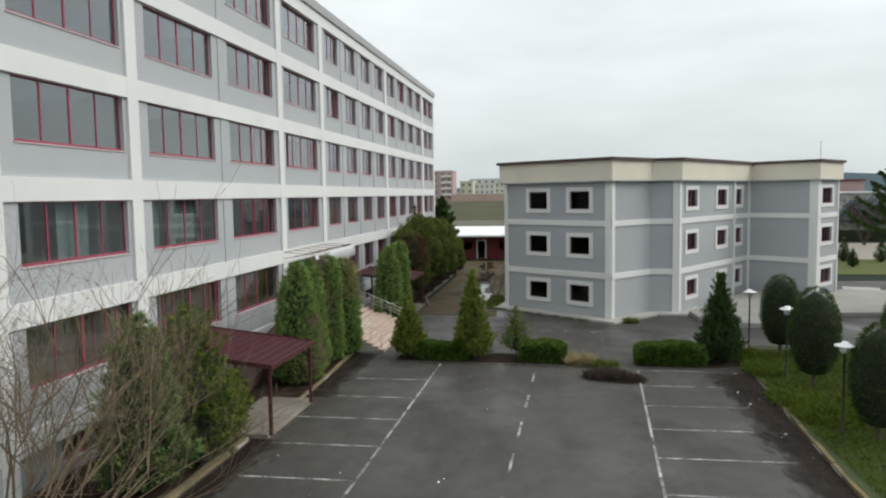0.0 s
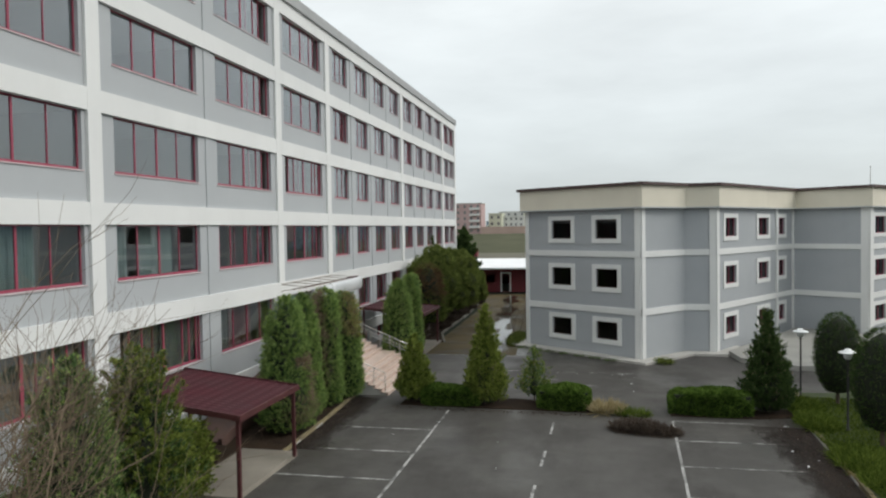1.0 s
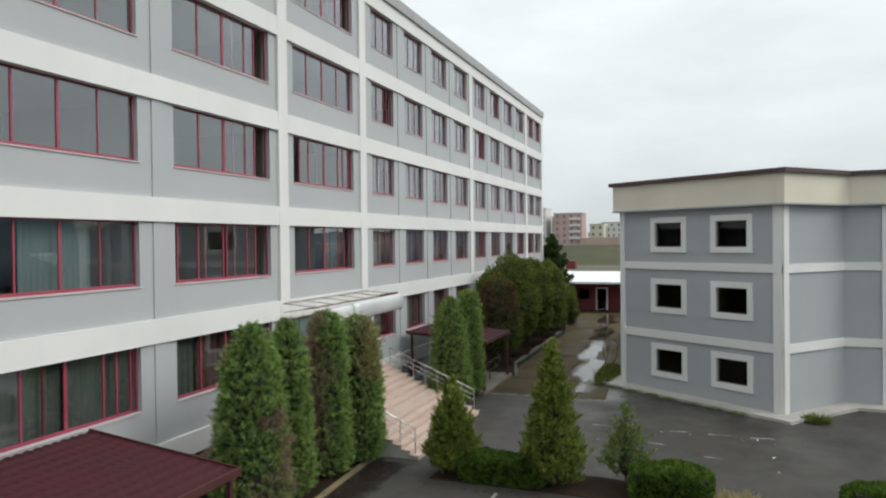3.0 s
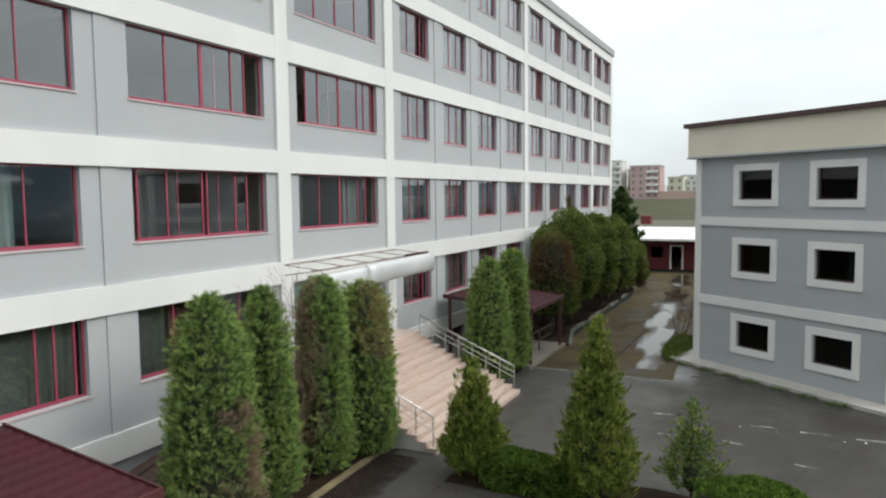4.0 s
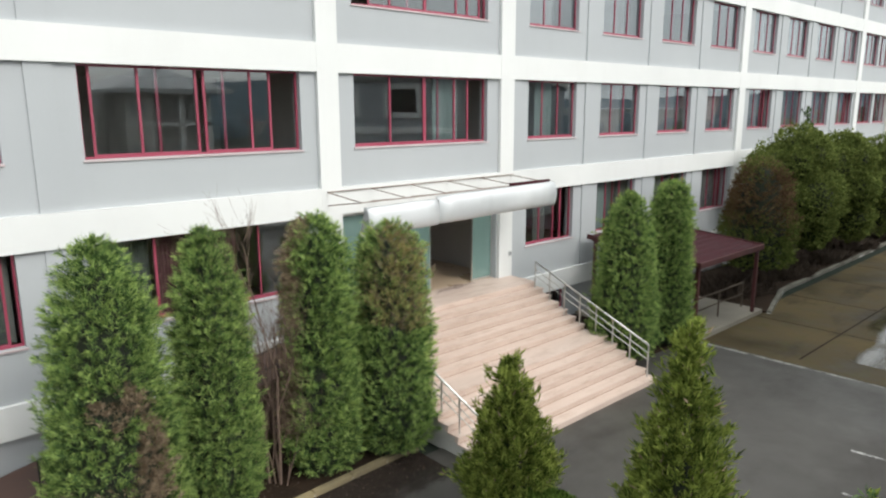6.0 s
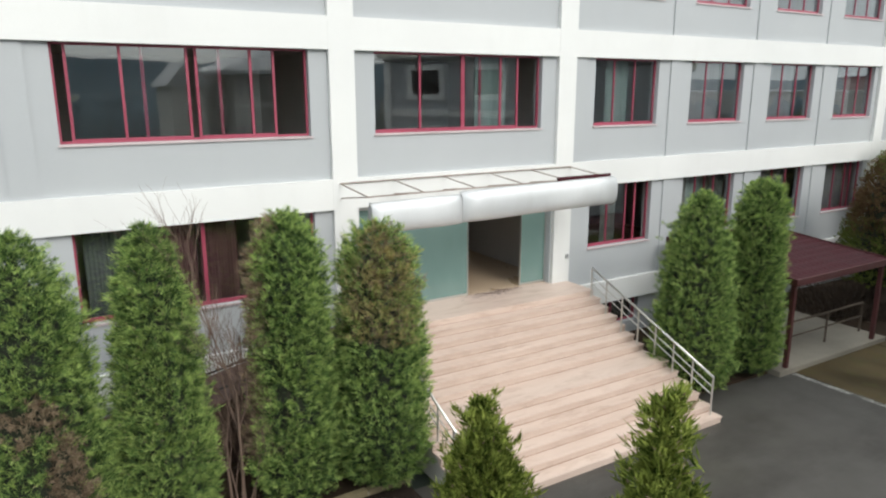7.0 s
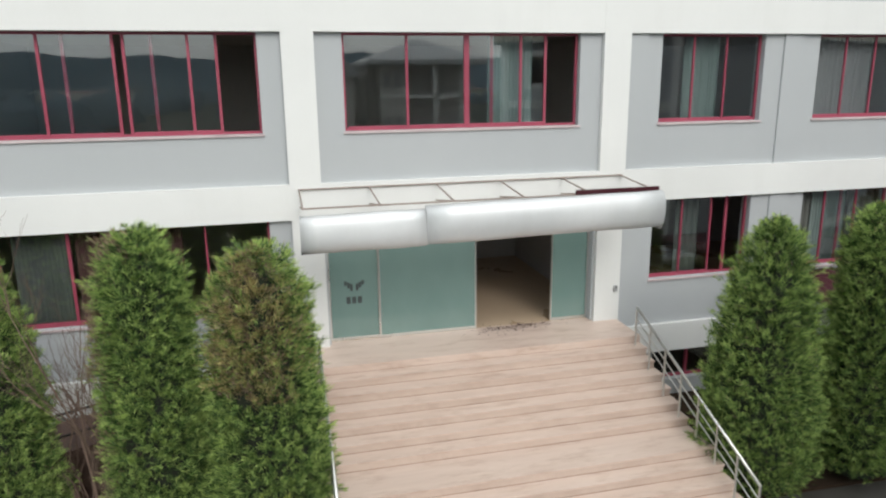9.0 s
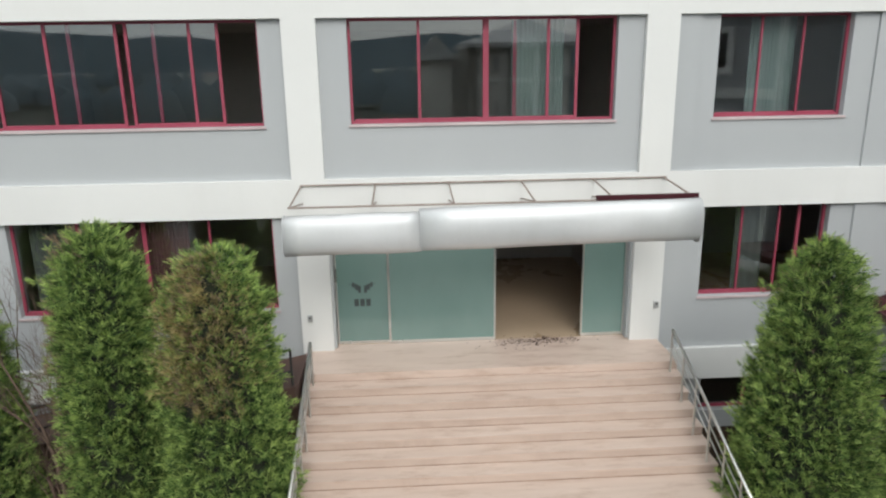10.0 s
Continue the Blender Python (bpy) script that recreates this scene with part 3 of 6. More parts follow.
structure("planting_bed", Shape().prism([(3.75, 29.15), (6.9, 29.2), (8.3, 29.6), (8.35, 30.8), (3.75, 30.45)], -0.04, 0.03), M_SOIL, "soil strip under the clipped hedge", "soil bed")
structure("lawn", Shape().prism([(7.88, 2), (30, 2), (30, 30), (13.0, 33.8), (9.5, 33.5), (8.72, 31.0), (8.24, 22.5), (8.02, 17.5)], -0.04, 0.10), M_LAWN, "overgrown wet green lawn with lamps and clipped trees", "lawn")
structure("pavement", Shape().prism([(-10.7, 18.33), (-8.75, 18.33), (-8.75, 22.3), (-10.7, 22.3)], -0.04, 0.15), M_PAVING, "pale paved slab under the burgundy canopy", "pavement")
# soil sheet darkens the ground in place of the canopy's shade
structure("planting_bed", Shape().prism([(-13.15, 18.31), (-10.71, 18.31), (-10.71, 22.49), (-13.15, 22.49)], -0.04, 0.145), M_SOIL, "dark bare soil, standing in for the shade under the burgundy canopy", "soil bed")
structure("pavement", Shape().prism([(-13.15, 40.25), (-8.95, 40.25), (-8.95, 45.1), (-13.15, 45.1)], -0.04, 0.14), M_PAVING, "pale paved slab under the second canopy", "pavement")


# ---- office building ----
XF, YA, YB, ROOF = -13.2, 0.85, 72.0, 18.19
office = thing("office_building", (-20, 36, 0), "long five-storey grey office block with white bands and crimson windows", "building")
SILLS = (2.70, 5.98, 9.26, 12.54, 15.82)
WH, BAND = 1.72, 0.65
BIG, SMALL = 4.53, 2.33
big_y = (1.85, 7.85, 13.82, 19.70, 25.53, 31.51)
small_y = (37.78, 41.42, 45.05, 48.66, 52.40, 55.93, 59.46, 62.98, 66.45, 69.12)
COLS = (1.15, 6.95, 12.95, 18.78, 30.74, 36.77, 51.50, 65.80, 71.72)
PILS = (24.92, 37.22, 40.77, 44.40, 48.03, 55.33, 58.86, 62.38)

# grey wall, a storey at a time, open at the windows
for k, z in enumerate(SILLS):
    holes = [(y, y + BIG, z, z + WH) for y in big_y if not (k == 0 and y > 31)] + [(y, y + SMALL, z, z + WH) for y in small_y]
    s = Shape()
    if k == 0:
        holes.append((31.06, 36.45, 1.70, 4.42))
        holes.sort()
        wall_cells(s, None, -13.6, -13.3, YA, YB, 1.70, z + WH, holes)
    else:
        wall_cells(s, None, -13.6, -13.3, YA, YB, SILLS[k - 1] + WH + BAND, z + WH, sorted(holes))
    part("wall", s, M_GREY, office, "smooth grey painted wall panels")
    part("band", Shape().box(-13.6, XF, YA, YB, z + WH, z + WH + BAND), M_WHITE, office, "broad white painted band")
part("band", wall_cells(Shape(), None, -13.6, XF, YA, YB, 1.07, 1.70, [(30.6, 37.0, 1.07, 1.70)]), M_WHITE, office, "white base band")
low_holes = [(y, y + 1.9, 0.32, 1.0) for y in (8.6, 14.9, 20.9, 26.6, 38.0, 41.5, 45.1, 48.8, 52.5, 56, 59.6, 63.1, 66.8)]
part("wall", wall_cells(Shape(), None, -13.62, -13.34, YA, YB, -0.05, 1.07, low_holes), M_GREY, office, "grey cellar wall with low windows")
for y in COLS:
    part("column", Shape().box(-13.59, XF + 0.006, y - 0.28, y + 0.28, -0.05, ROOF - 0.004), M_WHITE, office, "white painted column")
for y in PILS:
    for k, z in enumerate(SILLS):
        z0 = 1.70 if k == 0 else SILLS[k - 1] + WH + BAND
        part("pilaster", Shape().box(-13.58, -13.262, y - 0.225, y + 0.225, z0 + 0.002, z + WH - 0.002), M_GREY, office)
part("parapet", Shape().box(-13.5, -13.08, YA - 0.1, YB + 0.1, ROOF, 18.68), M_PARAPET, office, "darker grey roof parapet")
part("roof", Shape().box(-27.9, -13.51, YA + 0.01, YB - 0.01, ROOF + 0.005, 18.35), M_CONC, office)
part("wall", Shape().box(-28, -13.61, YB - 0.3, YB - 0.003, -0.05, ROOF), M_WHITE, office, "white end wall")
part("wall", Shape().box(-28, -13.61, YA + 0.003, YA + 0.3, -0.05, ROOF), M_WHITE, office)
part("wall", Shape().box(-28.3, -28, YA, YB, -0.05, 18.68), M_GREY, office)
# rooms behind the windows
for k, z in enumerate(SILLS):
    z0 = (1.62 if k == 0 else SILLS[k - 1] + WH + 0.12)
    part("floor_slab", Shape().box(-19, -13.61, YA + 0.31, YB - 0.31, z0, z0 + 0.28), M_LOBBY if k == 0 else M_INNER_FLOOR, office)
    part("ceiling_panel", Shape().box(-18.99, -13.62, YA + 0.32, YB - 0.32, z + WH + 0.05, z + WH + 0.11), M_INNER, office)
part("wall", Shape().box(-19.2, -19, YA + 0.31, YB - 0.31, 0, ROOF), M_INNER, office, "dim inner wall")
for y in (6.95, 12.95, 18.78, 24.78, 30.77, 36.85, 44.4, 51.5, 58.6, 65.8):
    part("partition", Shape().box(-18.95, -13.63, y - 0.06, y + 0.06, 0.3, ROOF - 0.2), M_INNER, office)


def window(name, w, h, bars, panes, inner=(), double=None):
    """A crimson window in its own frame of reference: x outward from the wall face, y along it, z up from the sill."""
    f = Shape()
    t = 0.045
    wall_cells(f, None, -0.19, -0.13, 0, w, 0, h, [(t, w - t, t, h - t)])
    ob = part(name, f, M_RED, office, "crimson aluminium window frame")
    for b, bw in bars:
        part("mullion", Shape().box(-0.172, -0.128, b * w - bw / 2, b * w + bw / 2, t, h - t), M_RED, ob)
    for b in inner:
        part("inner_sash", Shape().box(-0.205, -0.165, b * w - 0.028, b * w + 0.028, t, h - t), M_RED, ob)
    for a, b in panes:
        part("pane", Shape().box(-0.156, -0.148, a * w, b * w, t, h - t), M_GLASS, ob)
        part("bottom_rail", Shape().box(-0.17, -0.134, a * w + 0.026, b * w - 0.026, t, t + 0.035), M_RED, ob)
    part("sill", Shape().box(-0.22, 0.035, -0.03, w + 0.03, -0.04, -0.003), M_SILL, ob, "pale stone sill")
    return ob


B, S_ = 0.048, 0.032
big_kinds = [
    window("window", BIG, WH, [(0.25, B), (0.5, 0.07), (0.75, 0.03)], [(0.01, 0.25), (0.25, 0.5), (0.5, 0.75), (0.75, 0.99)]),
    window("window", BIG, WH, [(0.26, B), (0.51, 0.10), (0.745, B), (0.855, B)], [(0.01, 0.26), (0.26, 0.51), (0.51, 0.745), (0.745, 0.855)], (0.62,)),
    window("window", BIG, WH, [(0.05, B), (0.24, B), (0.49, B), (0.526, B), (0.75, B), (0.85, B)], [(0.05, 0.24), (0.24, 0.49), (0.526, 0.75), (0.75, 0.85)], (0.32, 0.62)),
    window("window", BIG, WH, [(0.13, B), (0.27, B), (0.52, 0.09), (0.76, B), (0.85, B), (0.95, B)], [(0.13, 0.27), (0.27, 0.52), (0.52, 0.76), (0.76, 0.95)], (0.4,)),
]
small_kinds = [
    window("window", SMALL, WH, [(0.34, S_), (0.66, S_)], [(0.02, 0.34), (0.34, 0.66), (0.66, 0.98)]),
    window("window", SMALL, WH, [(0.33, S_), (0.63, S_)], [(0.02, 0.33), (0.33, 0.63)], (0.8,)),
    window("window", SMALL, WH, [(0.30, S_), (0.66, S_)], [(0.30, 0.66), (0.66, 0.98)], (0.5,)),
]
first = {}
BIG_PLAN = {(0, 3): 3, (0, 4): 0, (1, 2): 0, (1, 3): 0, (1, 4): 2, (1, 5): 1, (2, 5): 3, (2, 4): 1, (3, 5): 0, (2, 3): 0, (2, 2): 0}
rng = random.Random(5)
for k, z in enumerate(SILLS):
    for i, y in enumerate(big_y):
        if k == 0 and i == 5:
            continue
        kind = big_kinds[BIG_PLAN.get((k, i), rng.choice((0, 0, 1)))]
        m = Matrix.Translation((-13.3, y, z))
        if kind.name in first:
            copy_thing(kind, m)
        else:
            first[kind.name] = 1
            kind.matrix_basis = m
    for i, y in enumerate(small_y):
        kind = small_kinds[rng.choice((0, 0, 0, 1, 2))] if (k, i) not in ((0, 0), (1, 0), (1, 1)) else small_kinds[1 if k == 0 else 0]
        m = Matrix.Translation((-13.3, y, z))
        if kind.name in first:
            copy_thing(kind, m)
        else:
            first[kind.name] = 1
            kind.matrix_basis = m
# low cellar windows
for a, b, za, zb in low_holes:
    y = (a + b) / 2
    f = wall_cells(Shape(), None, -13.55, -13.48, a, b, za, zb, [(a + 0.05, y - 0.025, za + 0.05, zb - 0.05), (y + 0.025, b - 0.05, za + 0.05, zb - 0.05)])
    ob = part("cellar_window", f, M_RED, office, "small crimson cellar window")
    part("pane", Shape().box(-13.52, -13.512, a + 0.05, b - 0.05, za + 0.05, zb - 0.05), M_GLASS, ob)


# curtains behind a few panes
def curtain(y0, y1, z0, z1, mat=None, label="pale green hanging curtain behind a crimson window"):
    s = Shape()
    n = 40
    for i in range(n + 1):
        y = y0 + (y1 - y0) * i / n
        x = -13.68 + 0.03 * math.sin(i * 1.9) + 0.012 * math.sin(i * 4.3)
        s.v += [(x, y, z0), (x, y, z1), (x - 0.006, y, z0), (x - 0.006, y, z1)]
    for i in range(n):
        a, b = 4 * i, 4 * (i + 1)
        s.f += [(a, b, b + 1, a + 1), (b + 2, a + 2, a + 3, b + 3)]
        s.mi += [0, 0]
    tagged(part("curtain", s, mat or M_CURTAIN, None, "", True), label, "curtain", "curtains")


for y0, y1, k in ((21.1, 23.0, 1), (20.0, 20.6, 1), (15.6, 16.9, 1), (38.5, 39.3, 1), (34.3, 35.2, 1), (42.0, 42.9, 0)):
    curtain(y0, y1, SILLS[k] + 0.02, SILLS[k] + WH - 0.02)

for y0, y1 in ((26.7, 27.7), (27.75, 28.5)):
    curtain(y0, y1, SILLS[0] + 0.02, SILLS[0] + WH - 0.02, M_REDCURTAIN, "dull red-brown curtain behind a ground floor window")
for y0, y1, k in ((38.55, 39.1, 0), (41.5, 41.95, 0), (43.0, 43.7, 0), (20.35, 22.1, 0), (22.2, 24.15, 0), (14.2, 16.2, 0), (16.3, 18.2, 0), (25.7, 26.6, 0), (2.2, 5.6, 0), (8.2, 11.9, 0)):
    curtain(y0, y1, SILLS[k] + 0.02, SILLS[k] + WH - 0.02, M_DUSTY, "dusty grey-green curtain behind a ground floor window")
crg = random.Random(21)
for k in range(5):
    for i, y in enumerate(small_y):
        if k == 0 and i < 2 or crg.random() < 0.12:
            continue
        a = crg.uniform(0.05, 0.5)
        b = a + crg.uniform(0.9, 1.7)
        if (k, i) == (1, 0):
            continue
        curtain(y + a, min(y + b, y + SMALL - 0.06), SILLS[k] + 0.03, SILLS[k] + WH - 0.02, M_BLIND, "faded pinkish grey curtain behind a crimson window")

# ---- entrance ----
door = part("entrance_front", Shape().box(-13.53, -13.47, 31.06, 36.44, 4.30, 4.42), M_STEEL, office, "glazed entrance with green frosted panels")
for a, b, x in ((31.10, 32.02, -13.50), (32.06, 33.98, -13.46), (35.66, 36.42, -13.50)):
    part("glass_panel", Shape().box(x - 0.012, x + 0.012, a, b, 1.98, 4.30), M_FROST, door, "green frosted glass panel")
    part("panel_rail", Shape().box(x - 0.03, x + 0.03, a, b, 1.925, 1.98).box(x - 0.025, x + 0.025, a - 0.03, a, 1.93, 4.30).box(x - 0.025, x + 0.025, b, b + 0.03, 1.93, 4.30), M_STEEL, door)
# emblem on the first panel, plain shapes
e1 = Shape()
for sgn in (-1, 1):
    for j in range(4):
        e1.prism([(-13.484, 31.56 + sgn * (0.03 + 0.055 * j)), (-13.480, 31.56 + sgn * (0.03 + 0.055 * j)), (-13.480, 31.56 + sgn * (0.08 + 0.055 * j)), (-13.484, 31.56 + sgn * (0.08 + 0.055 * j))][::(1 if sgn > 0 else -1)],
                 2.92 + 0.055 * j, 3.06 + 0.03 * (j if j < 3 else 1))
part("emblem", e1, M_LOGO, door, "plain dark emblem")
e2 = Shape()
for j in range(3):
    e2.box(-13.484, -13.48, 31.40 + 0.11 * j, 31.48 + 0.11 * j, 2.66, 2.80)
part("emblem", e2, M_LOGO, door)
structure("floor", Shape().box(-18.95, -13.47, 30.84, 36.78, 1.90, 1.921), M_LOBBY, "tan tiled lobby floor with muddy marks", "floor")

# canopy over the entrance
canopy = thing("entrance_canopy", (-12.4, 33.8, 4.6), "rusty steel entrance canopy with a curved silver fascia", "canopy")


def fascia(y0, y1, r, zc, sag):
    s = Shape()
    n, m = 14, 8
    for j in range(m + 1):
        y = y0 + (y1 - y0) * j / m
        for i in range(n + 1):
            w = radians(-118 + 205 * i / n)
            dent = 0.020 * noise.noise((y * 1.7, i * 0.4, 2))
            s.v.append((-11.70 + ((r + dent) * 0.62 * math.copysign(abs(math.cos(w)) ** 0.55, math.cos(w))), y, zc + sag * (y - 33.8) + (r + dent) * math.sin(w) * 0.92))
    for j in range(m):
        for i in range(n):
            a = j * (n + 1) + i
            s.f.append((a, a + 1, a + n + 2, a + n + 1))
            s.mi.append(0)
    return s


f1 = part("fascia_sheet", fascia(30.55, 32.62, 0.335, 4.50, 0.012), M_DRUM, canopy, "dull dented silver sheet", True)
f2 = part("fascia_sheet", fascia(32.60, 36.95, 0.35, 4.53, 0.012), M_DRUM, canopy, "bright curved silver sheet", True)
for f in (f1, f2):
    k = f.modifiers.new("thickness", "SOLIDIFY")
    k.thickness = 0.012
for y in (30.56, 36.93):
    s = Shape()
    n = 14
    s.v = [(-11.74, y, 4.5)] + [(-11.70 + 0.2 * math.copysign(abs(math.cos(radians(-118 + 205 * i / n))) ** 0.55, math.cos(radians(-118 + 205 * i / n))), y, 4.49 + 0.3 * math.sin(radians(-118 + 205 * i / n))) for i in range(n + 1)]
    s.v += [(x, yy + 0.02, z) for x, yy, z in s.v]
    k = n + 2
    for i in range(1, n + 1):
        s.f += [(0, i + 1, i), (k, k + i, k + i + 1), (i, i + 1, k + i + 1, k + i)]
        s.mi += [0, 0, 0]
    part("end_plate", s, M_PARAPET, canopy)
for i in range(6):
    y = 30.62 + i * 1.265
    part("rafter", Shape().rod((-13.2, y, 4.97), (-11.82, y, 4.86), 0.015, n=6), M_RUST, canopy)
    part("brace", Shape().rod((-13.2, y, 4.66), (-11.85, y, 4.86), 0.014, n=6), M_RUST, canopy)
for x, z in ((-13.17, 4.98), (-11.82, 4.865)):
    part("purlin", Shape().rod((x, 30.6, z), (x, 36.98, z), 0.015, n=6), M_RUST, canopy)
part("trim_strip", Shape().box(-11.80, -11.74, 35.35, 36.96, 4.875, 4.95), M_BURG, canopy, "dark red strip along the end")

# ---- stairs ----
stairs = thing("entrance_stairs", (-10.8, 33.8, 0), "broad pink-beige stone stairs with stained treads", "stairs")
YS0, YS1, N, RISE = 30.62, 37.02, 13, 1.92 / 13
part("landing", Shape().box(-13.46, -12.21, YS0, YS1, 1.78, 1.918), M_STONE, stairs, "stained stone landing")
x = -12.23
edges = [x]
for i in range(12):
    x += 0.76 if i == 6 else 0.30
    edges.append(x)
for i in range(12):
    z = 1.92 - RISE * (i + 1)
    a, b = edges[i], edges[i + 1]
    part("tread", Shape().box(a - 0.02, b + 0.022, YS0, YS1, z - 0.03, z), M_STONE, stairs)
    part("dirt_line", Shape().box(a + 0.001, a + 0.022, YS0 + 0.01, YS1 - 0.01, z + 0.0005, z + 0.004), M_DIRTLINE, stairs)
    part("riser", Shape().box(a - 0.10, a, YS0 + 0.01, YS1 - 0.01, z, z + RISE - 0.031), M_RISER, stairs)
part("riser", Shape().box(edges[12] - 0.1, edges[12], YS0 + 0.01, YS1 - 0.01, -0.02, RISE - 0.036), M_RISER, stairs)
outline = [(edges[12] - 0.11, -0.03)]
for i in range(12, -1, -1):
    z = 1.92 - RISE * i - 0.036
    outline += [(edges[i] - 0.11, z), ((edges[i - 1] if i else -13.27) - 0.11, z)]
outline.append((-13.38, -0.03))
k = len(outline)
s = Shape()
s.v = [(x, YS0 + 0.05, z) for x, z in outline] + [(x, YS1 - 0.05, z) for x, z in outline]
s.f = [tuple(range(k)), tuple(range(2 * k - 1, k - 1, -1))] + [(i, i + k, (i + 1) % k + k, (i + 1) % k) for i in range(k)]
s.mi = [0] * len(s.f)
part("stair_base", s, M_CONC, stairs, "pale concrete stair base")


def rail(y, name):
    """A steel handrail on posts that climbs with the steps and ends at the landing."""
    x0, z0, x1, z1 = -8.33, 1.0, -12.1, 2.54
    ob = part(name, Shape().rod((x0, y, z0), (x1, y, z1), 0.026), M_STEEL, stairs, "stainless steel handrail", True)
    for dz in (0.22, 0.40):
        part("rail_bar", Shape().rod((x0, y, z0 - dz), (x1, y, z1 - dz), 0.012, n=6), M_STEEL, ob)
    for i in range(8):
        f = i / 7
        px, zt = x0 + (x1 - x0) * f, z0 + (z1 - z0) * f
        zb = 0.0
        for j in range(12):
            if edges[j] <= px <= edges[j + 1]:
                zb = 1.92 - RISE * (j + 1)
        part("post", Shape().rod((px, y, max(0.0, zb) - 0.01), (px, y, zt), 0.02), M_STEEL, ob)


rail(36.86, "handrail")
rail(30.76, "handrail")

# ramp with an iron rail beside the wall
ramp = thing("ramp", (-12.4, 26, 0), "red-brown tiled access ramp with a black iron rail", "ramp")
s = Shape()
s.v = [(-13.15, 22.5, 0.0), (-11.75, 22.5, 0.0), (-11.75, 30.55, 0.0), (-13.15, 30.55, 0.0), (-13.15, 22.5, 0.25), (-11.75, 22.5, 0.25), (-11.75, 30.55, 1.90), (-13.15, 30.55, 1.90)]
s.f = [(3, 2, 1, 0), (4, 5, 6, 7), (0, 1, 5, 4), (1, 2, 6, 5), (2, 3, 7, 6), (3, 0, 4, 7)]
s.mi = [0] * 6
part("ramp_slab", s, M_RAMP, ramp)
zr = lambda y: 0.25 + (y - 22.5) * 0.205
s = Shape()
s.v = [(-11.75, 22.5, zr(22.5) - 0.26), (-11.60, 22.5, zr(22.5) - 0.26), (-11.60, 30.55, zr(30.55) - 0.3), (-11.75, 30.55, zr(30.55) - 0.3),
       (-11.75, 22.5, zr(22.5) + 0.1), (-11.60, 22.5, zr(22.5) + 0.1), (-11.60, 30.55, zr(30.55) + 0.1), (-11.75, 30.55, zr(30.55) + 0.1)]
s.f = [(3, 2, 1, 0), (4, 5, 6, 7), (0, 1, 5, 4), (1, 2, 6, 5), (2, 3, 7, 6), (3, 0, 4, 7)]
s.mi = [0] * 6
part("ramp_edge", s, M_RAMP, ramp, "dirty red-brown ramp edge")
for dz in (0.35, 0.72):
    part("rail_bar", Shape().rod((-11.67, 23.9, zr(23.9) + dz), (-11.67, 30.5, zr(30.5) + dz), 0.022, n=6), M_BLACK, ramp)
for i in range(7):
    y = 23.9 + i * 1.1
    part("post", Shape().rod((-11.67, y, zr(y) + 0.09), (-11.67, y, zr(y) + 0.72), 0.02, n=6), M_BLACK, ramp)


# ---- burgundy canopies ----
def tiled_roof(x0, x1, y0, y1, z0, z1):
    """A sheet of pressed metal tiles that falls from x0 to x1: waves across the fall, a small step at each course."""
    s = Shape()
    ny, course = int((y1 - y0) / 0.055), 0.33
    nx = int((x1 - x0) / course)
    rows = []
    for i in range(nx):
        for q in (0.0, 0.5, 0.999):
            rows.append(((i + q) / nx, 0.022 * (1 - q)))
    for f, dz in rows:
        x = x0 + (x1 - x0) * f
        z = z0 + (z1 - z0) * f
        for j in range(ny + 1):
            y = y0 + (y1 - y0) * j / ny
            s.v.append((x, y, z - dz + 0.016 * math.cos(2 * math.pi * (y - y0) / 0.22)))
    for i in range(len(rows) - 1):
        for j in range(ny):
            a = i * (ny + 1) + j
            s.f.append((a, a + ny + 1, a + ny + 2, a + 1))
            s.mi.append(0)
    return s


def canopy_shed(x0, x1, y0, y1, zb, zf, ground, label):
    ob = thing("canopy_shelter", ((x0 + x1) / 2, (y0 + y1) / 2, ground), label, "canopy", "burgundy canopies")
    r = part("roof", tiled_roof(x0, x1, y0, y1, zb, zf), M_BURG, ob, "burgundy pressed metal tiles", True)
    k = r.modifiers.new("thickness", "SOLIDIFY")
    k.thickness, k.offset = 0.012, -1
    t = (zf - zb) / (x1 - x0)
    tilt = Matrix(((1, 0, 0, 0), (0, 1, 0, 0), (t, 0, 1, zb - t * x0), (0, 0, 0, 1)))
    part("fascia", Shape().box(x1 - 0.02, x1 + 0.03, y0 - 0.03, y1 + 0.03, -0.13, 0.035, tilt), M_BURG_POST, ob)
    for y in (y0 - 0.03, y1 - 0.01):
        part("verge", Shape().box(x0, x1 - 0.022, y, y + 0.04, -0.11, 0.045, tilt), M_BURG_POST, ob)
    for i in range(4):
        x = x0 + 0.2 + (x1 - x0 - 0.4) * i / 3
        part("beam", Shape().box(x - 0.04, x + 0.04, y0 + 0.02, y1 - 0.02, -0.15, -0.04, tilt), M_BURG_POST, ob)
    for x, y in ((x1 - 0.12, y0 + 0.12), (x1 - 0.12, y1 - 0.14), (x0 + 0.25, y0 + 0.12), (x0 + 0.25, y1 - 0.14)):
        part("post", Shape().box(x - 0.05, x + 0.05, y - 0.05, y + 0.05, ground, zb + t * (x - x0) - 0.05), M_BURG_POST, ob)
    return ob


canopy_shed(-12.6, -8.5, 18.2, 21.95, 2.86, 2.42, 0.15, "burgundy tiled canopy on dark red posts over a paved slab")
canopy_shed(-12.95, -8.95, 40.5, 44.7, 2.75, 2.42, 0.14, "burgundy tiled canopy beside the row of trees")
